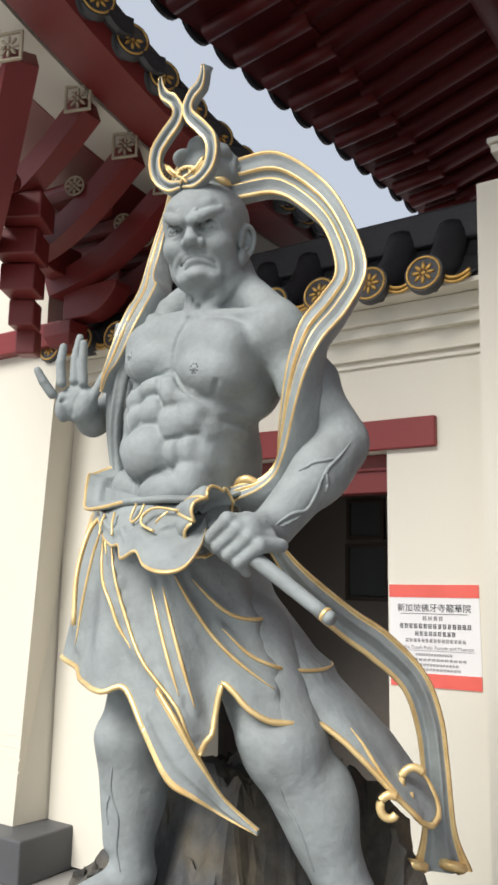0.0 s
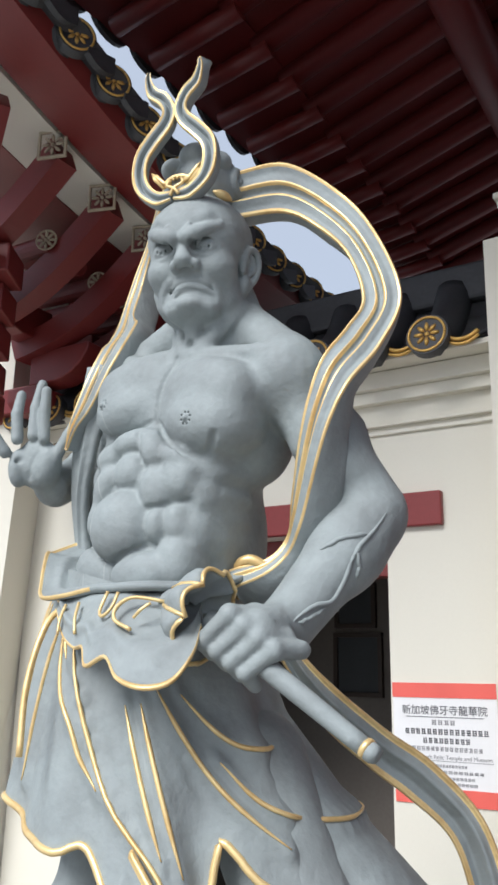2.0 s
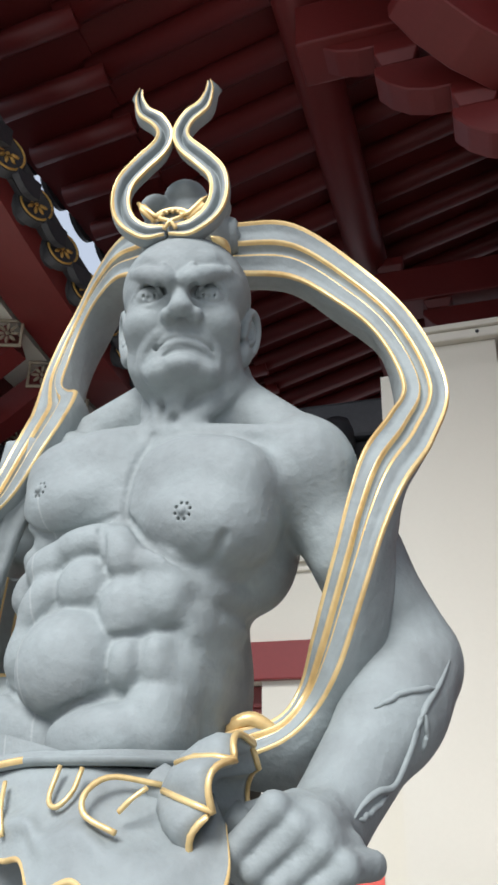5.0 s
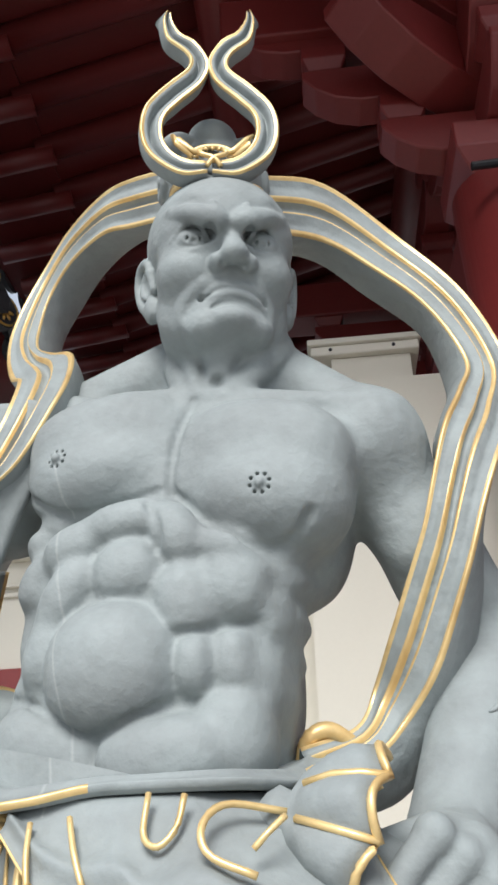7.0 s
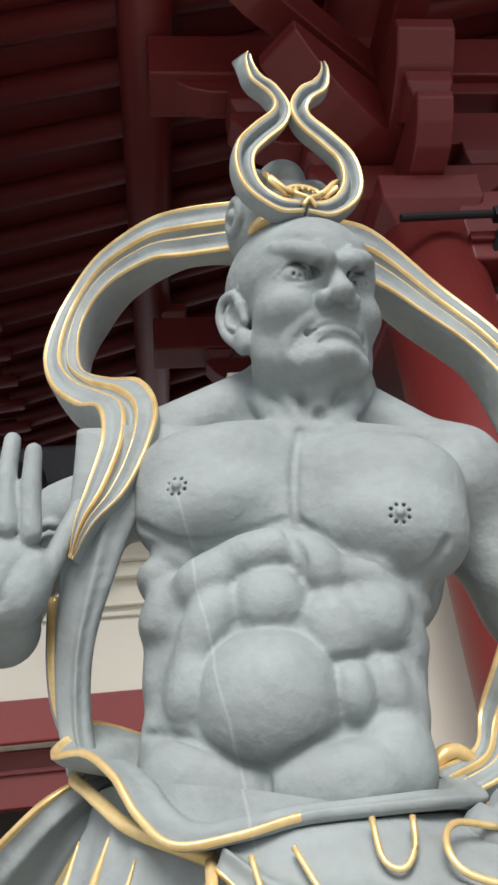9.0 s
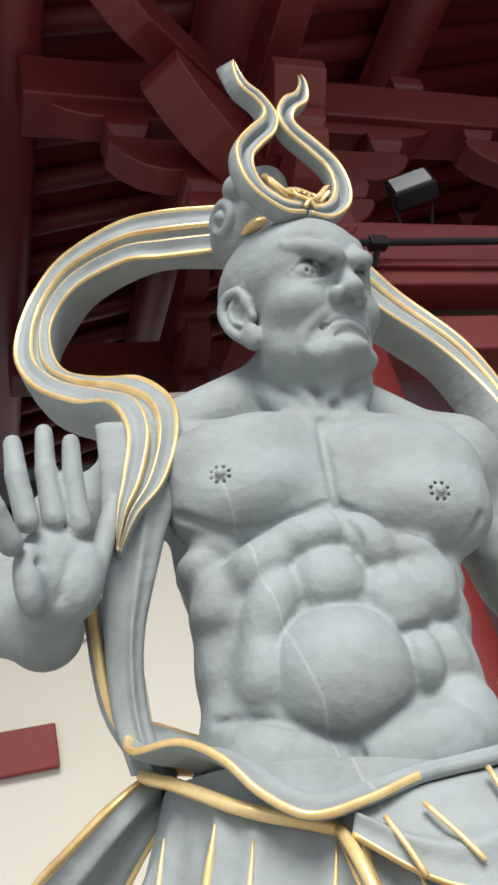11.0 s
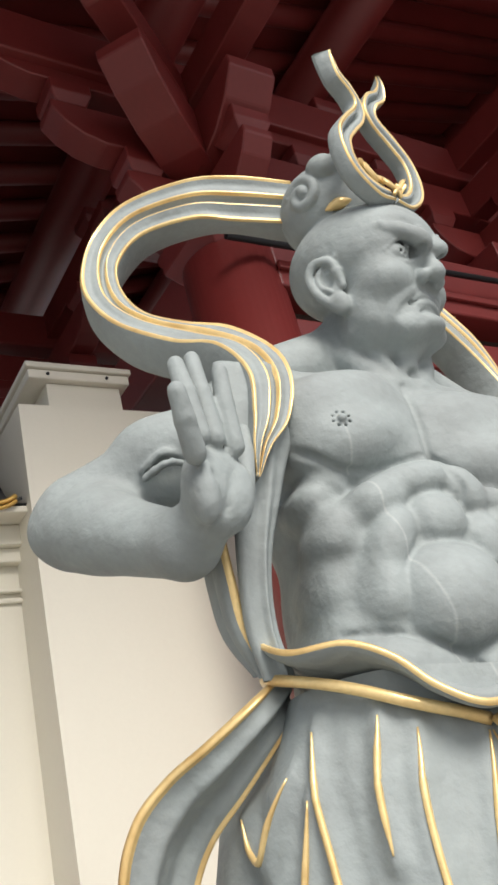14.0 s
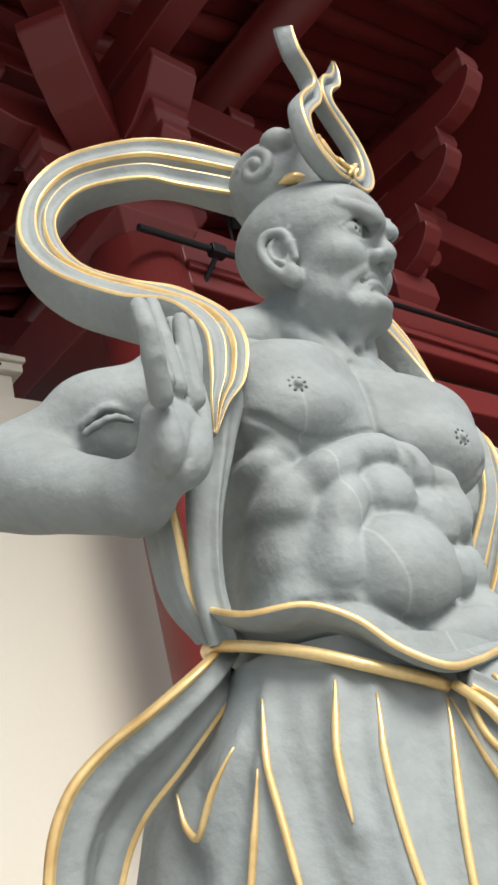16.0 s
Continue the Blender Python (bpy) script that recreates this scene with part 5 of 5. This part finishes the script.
# frilled apron under the belt
scarf([(-0.115, -0.045, 1.925, -0.135, -0.075, 1.895), (-0.085, -0.050, 1.925, -0.080, -0.095, 1.845), (-0.050, -0.052, 1.925, -0.032, -0.105, 1.822), (-0.02, -0.050, 1.925, 0.010, -0.118, 1.822), (0.01, -0.048, 1.925, 0.050, -0.140, 1.790),
       (0.04, -0.045, 1.925, 0.100, -0.140, 1.805), (0.06, -0.035, 1.925, 0.150, -0.155, 1.772), (0.08, -0.02, 1.925, 0.205, -0.150, 1.758), (0.10, 0.00, 1.925, 0.240, -0.120, 1.768), (0.12, 0.03, 1.925, 0.245, -0.080, 1.810), (0.13, 0.05, 1.925, 0.215, -0.03, 1.860)],
      110, 0.012, folds=((0.3, 0.01),), gold=(1.0,), gold_r=0.0046)
for a in ((-0.10, -0.080, 1.905, -0.085, -0.105, 1.850), (-0.06, -0.080, 1.908, -0.03, -0.108, 1.850), (0.145, -0.085, 1.90, 0.12, -0.10, 1.875)):
    put(*tube_mesh(smoothline([a[:3], tuple((p + q) / 2 - (0.004 if k == 1 else 0) for k, (p, q) in enumerate(zip(a[:3], a[3:]))), a[3:]], 8), 0.0030, 6, 1))
put(*tube_mesh(smoothline([(0.015, -0.074, 1.925), (0.018, -0.092, 1.890), (0.034, -0.098, 1.880), (0.048, -0.090, 1.895), (0.052, -0.080, 1.922)], 14), 0.0032, 6, 1))
put(*tube_mesh(smoothline([(0.135, -0.040, 1.905), (0.090, -0.075, 1.912), (0.075, -0.100, 1.895), (0.085, -0.112, 1.872), (0.125, -0.110, 1.855)], 18), 0.0036, 6, 1))
put(*tube_mesh(smoothline([(-0.14, -0.060, 1.905), (-0.135, -0.10, 1.86), (-0.125, -0.135, 1.76), (-0.10, -0.155, 1.64)], 20), 0.0065, 6, 1))

# hilt: shaft, pommel and a fluted guard with gilt ribs
put(*tube_mesh([Vector((0.20, -0.002, 1.875)).lerp(Vector((0.464, 0.082, 1.681)), i / 12) for i in range(13)], [0.020 - 0.0004 * i for i in range(13)], 16, 0))
put(*tube_mesh([Vector((0.460, 0.0815, 1.684)).lerp(Vector((0.468, 0.082, 1.679)), i / 3) for i in range(4)], [0.0165, 0.0175, 0.0175, 0.016], 16, 1))
put(*tube_mesh([Vector((0.462, 0.082, 1.682)).lerp(Vector((0.482, 0.084, 1.671)), i / 3) for i in range(4)], [0.0150, 0.0160, 0.0155, 0.012], 16, 0))


def fluted():
    """A bell-shaped fluted guard that opens towards the fist."""
    c0 = Vector((0.108, -0.022, 1.908))
    ax = Vector((0.205, 0.000, 1.876)) - c0
    q = ax.to_track_quat("Z", "Y").to_matrix()
    prof = [(-0.006, 0.004), (0.000, 0.016), (0.010, 0.026), (0.022, 0.024), (0.032, 0.042), (0.055, 0.061), (0.080, 0.072), (0.104, 0.077), (0.100, 0.066), (0.070, 0.044), (0.060, 0.015)]
    V, F, N = [], [], 72

    def at(s, r, w):
        z = abs(math.sin(4 * w))
        k = max(0.0, min(1.0, (s - 0.02) / 0.06))
        return c0 + q @ Vector((r * (1 + 0.13 * k * z) * math.cos(w), r * (1 + 0.13 * k * z) * math.sin(w), s - 0.014 * k * z))
    for s, r in prof:
        V += [at(s, r, 2 * math.pi * i / N) for i in range(N)]
    for j in range(len(prof) - 1):
        for i in range(N):
            F.append((j * N + i, j * N + (i + 1) % N, (j + 1) * N + (i + 1) % N, (j + 1) * N + i))
    put(V, F)
    for k in range(8):
        w = math.pi * k / 4
        put(*tube_mesh([at(s, r + 0.001, w) for s, r in prof[4:8]], 0.0040, 6, 1))
    put(*tube_mesh([at(0.104, 0.077, w) for w in np.linspace(0, 2 * math.pi, 73)], 0.0042, 6, 1))


fluted()

# crown: two flame-shaped bands that rise from a gilt knot and all but touch
for s in (-1, 1):
    rows = []
    for x, z, hw, tilt, y in ((0.004, 0.112, 0.012, 90, -0.098), (0.045, 0.114, 0.017, 75, -0.098), (0.083, 0.140, 0.019, 30, -0.098), (0.098, 0.175, 0.020, 5, -0.100), (0.092, 0.215, 0.020, -25, -0.102),
                              (0.062, 0.248, 0.020, -48, -0.104), (0.026, 0.280, 0.019, -35, -0.106), (0.017, 0.306, 0.018, 5, -0.110), (0.034, 0.332, 0.018, 50, -0.114), (0.062, 0.350, 0.016, 35, -0.118), (0.074, 0.376, 0.009, 5, -0.122), (0.076, 0.398, 0.003, 0, -0.124)):
        c = -0.024
        dx, dz = hw * math.cos(radians(tilt)), -hw * math.sin(radians(tilt))
        lean = y - 0.004 - 0.10 * s * x
        high = 0.104 + 1.06 * (z - 0.112)
        rows.append((*hp(c + s * 0.86 * (x - dx), lean, high - dz), *hp(c + s * 0.86 * (x + dx), lean - 0.004, high + dz)))
    scarf(rows, 70, 0.014, folds=((0.0, -0.012),), gold=(-1.0, 1.0), gold_r=0.0032, across=10, back=0.016)


def KN(x, y, z):
    return hp(x - 0.027, y - 0.044 - 0.10 * x, z - 0.026)


for s in (-1, 1):
    put(*tube_mesh([KN(0.008 + s * x, -0.060, z) for x, z in ((0.012, 0.160), (0.030, 0.168), (0.050, 0.190), (0.057, 0.196), (0.052, 0.182), (0.030, 0.156))], [0.003, 0.0045, 0.005, 0.005, 0.0045, 0.003], 8, 1))
    put(*tube_mesh(smoothline([KN(0.008 + s * 0.015, -0.064, 0.166), KN(0.008 + s * 0.018, -0.068, 0.154), KN(0.008, -0.071, 0.143), KN(0.008 - s * 0.010, -0.068, 0.130)], 12), 0.0036, 8, 1))
put(*tube_mesh([KN(0.008 + 0.032 * math.cos(w), -0.054, 0.160 + 0.022 * math.sin(w)) for w in np.linspace(0, math.pi, 15)], 0.0045, 8, 1))
put(*tube_mesh([KN(0.008, -0.048 + 0.004 * i, 0.162) for i in range(3)], [0.020, 0.024, 0.022], 16, 0))
for i in range(9):
    w = math.pi * i / 8
    put(*tube_mesh([KN(0.008 + r * math.cos(w), -0.056, 0.160 + 0.68 * r * math.sin(w)) for r in (0.020, 0.031)], 0.0022, 6, 1))
for s in (-1, 1):
    put(*tube_mesh([hp(-0.002 + s * 0.080 * math.sin(w), 0.030 - 0.086 * math.cos(w), 0.142 - 0.014 * (w - 0.7)) for w in np.linspace(0.55, 1.15, 14)], [0.011 * math.sin(math.pi * (i + 0.6) / 14.2) for i in range(14)], 8, 1))

# long sash ends on both sides
scarf([(0.125, 0.250, 1.900, 0.130, 0.260, 1.830), (0.190, 0.330, 1.790, 0.175, 0.340, 1.700), (0.260, 0.440, 1.690, 0.235, 0.430, 1.610), (0.330, 0.510, 1.625, 0.285, 0.480, 1.560),
       (0.395, 0.575, 1.530, 0.340, 0.540, 1.490), (0.425, 0.605, 1.420, 0.365, 0.565, 1.400), (0.435, 0.615, 1.300, 0.375, 0.575, 1.290), (0.445, 0.625, 1.150, 0.375, 0.575, 1.150), (0.470, 0.650, 1.060, 0.355, 0.555, 1.050)],
      80, 0.018, folds=((-0.3, 0.012), (0.35, -0.010)), gold=(-1.0, 1.0), gold_r=0.007)
for i, (x, y) in enumerate(((0.370, 0.570), (0.440, 0.630))):
    put(*tube_mesh([(x + 0.022 * math.sin(w), y - 0.02 + 0.022 * math.cos(w), 1.058 + 0.02 * math.sin(w * 0.5)) for w in np.linspace(0, 4.6, 16)], 0.013, 8, 1))
for c, r, a0, a1 in (((0.478, 0.288, 1.268), 0.026, 0.9, 5.6), ((0.482, 0.374, 1.306), 0.033, 0.7, 4.7)):
    put(*tube_mesh([(c[0] + 0.76 * r * (1 - 0.06 * w) * math.cos(w), c[1] + 0.65 * r * (1 - 0.06 * w) * math.cos(w), c[2] + 1.15 * r * (1 - 0.06 * w) * math.sin(w)) for w in np.linspace(a0, a1, 22)], 0.0095, 8, 1))
# veins
for pts, r in (([(0.403, 0.248, 2.073), (0.393, 0.212, 2.031), (0.383, 0.184, 2.004), (0.363, 0.179, 1.959), (0.344, 0.164, 1.914), (0.335, 0.139, 1.907), (0.324, 0.117, 1.895), (0.317, 0.085, 1.876)], 0.0048),
               ([(0.393, 0.212, 2.031), (0.364, 0.175, 2.025), (0.325, 0.152, 2.003)], 0.0044), ([(0.383, 0.184, 2.004), (0.378, 0.195, 1.975), (0.373, 0.199, 1.950)], 0.0042),
               ([(0.337, 0.150, 1.900), (0.325, 0.120, 1.880), (0.319, 0.097, 1.872)], 0.0040),
               ([(-0.088, -0.033, 1.31), (-0.100, -0.029, 1.25), (-0.080, -0.020, 1.19), (-0.092, -0.010, 1.12), (-0.085, 0.004, 1.07)], 0.0040), ([(-0.100, -0.029, 1.25), (-0.120, -0.020, 1.21), (-0.118, -0.012, 1.17)], 0.0036),
               ([(0.300, 0.112, 1.33), (0.310, 0.128, 1.27), (0.335, 0.158, 1.20), (0.345, 0.190, 1.13)], 0.0040)):
    q = np.array([BODY[np.argmin(((BODY - p) ** 2).sum(1))] for p in smoothline(pts, 24)])
    q[1:-1] = (q[:-2] + q[1:-1] + q[2:]) / 3
    put(*tube_mesh(q, [r * min(1, 0.3 + 4 * min(i, 24 - i) / 24) for i in range(25)], 8, 0))
scarf([(-0.285, 0.150, 2.035, -0.275, 0.160, 1.985), (-0.350, 0.110, 2.000, -0.310, 0.150, 1.955), (-0.410, 0.136, 1.966, -0.355, 0.185, 1.905), (-0.457, 0.175, 1.940, -0.395, 0.230, 1.860),
       (-0.500, 0.195, 1.900, -0.420, 0.250, 1.815), (-0.525, 0.210, 1.830, -0.435, 0.260, 1.760), (-0.530, 0.230, 1.700, -0.430, 0.280, 1.670), (-0.510, 0.250, 1.540, -0.405, 0.300, 1.540), (-0.490, 0.260, 1.400, -0.380, 0.310, 1.400)],
      70, 0.018, folds=((-0.3, 0.010), (0.35, -0.008)), gold=(-1.0, 1.0), gold_r=0.0055)
# knot at its left hip
put(*tube_mesh(smoothline([(0.10, 0.19, 1.93), (0.115, 0.165, 1.985), (0.14, 0.17, 2.00), (0.165, 0.19, 1.985)], 14), 0.011, 8, 1))

vs, fs, ms, base = [], [], [], 0
for V, F, mat, *gilt_faces in PIECES:
    vs.append(V)
    for faces, slot in ((F, mat), (gilt_faces[0] if gilt_faces else [], 1)):
        fs += [tuple(int(i) + base for i in f) for f in faces]
        ms += [slot] * len(faces)
    base += len(V)
me = bpy.data.meshes.new("guardian_statue")
me.from_pydata(np.concatenate(vs).tolist(), [], fs)
me.materials.append(STONE)
me.materials.append(GOLD)
me.polygons.foreach_set("material_index", ms)
me.polygons.foreach_set("use_smooth", [True] * len(me.polygons))
me.update()
guardian = new("guardian_statue", me)
guardian.matrix_basis = GUARD
tagged(guardian, "grey-painted muscular temple guardian statue with gilt-edged scarves, standing on rock", "statue")
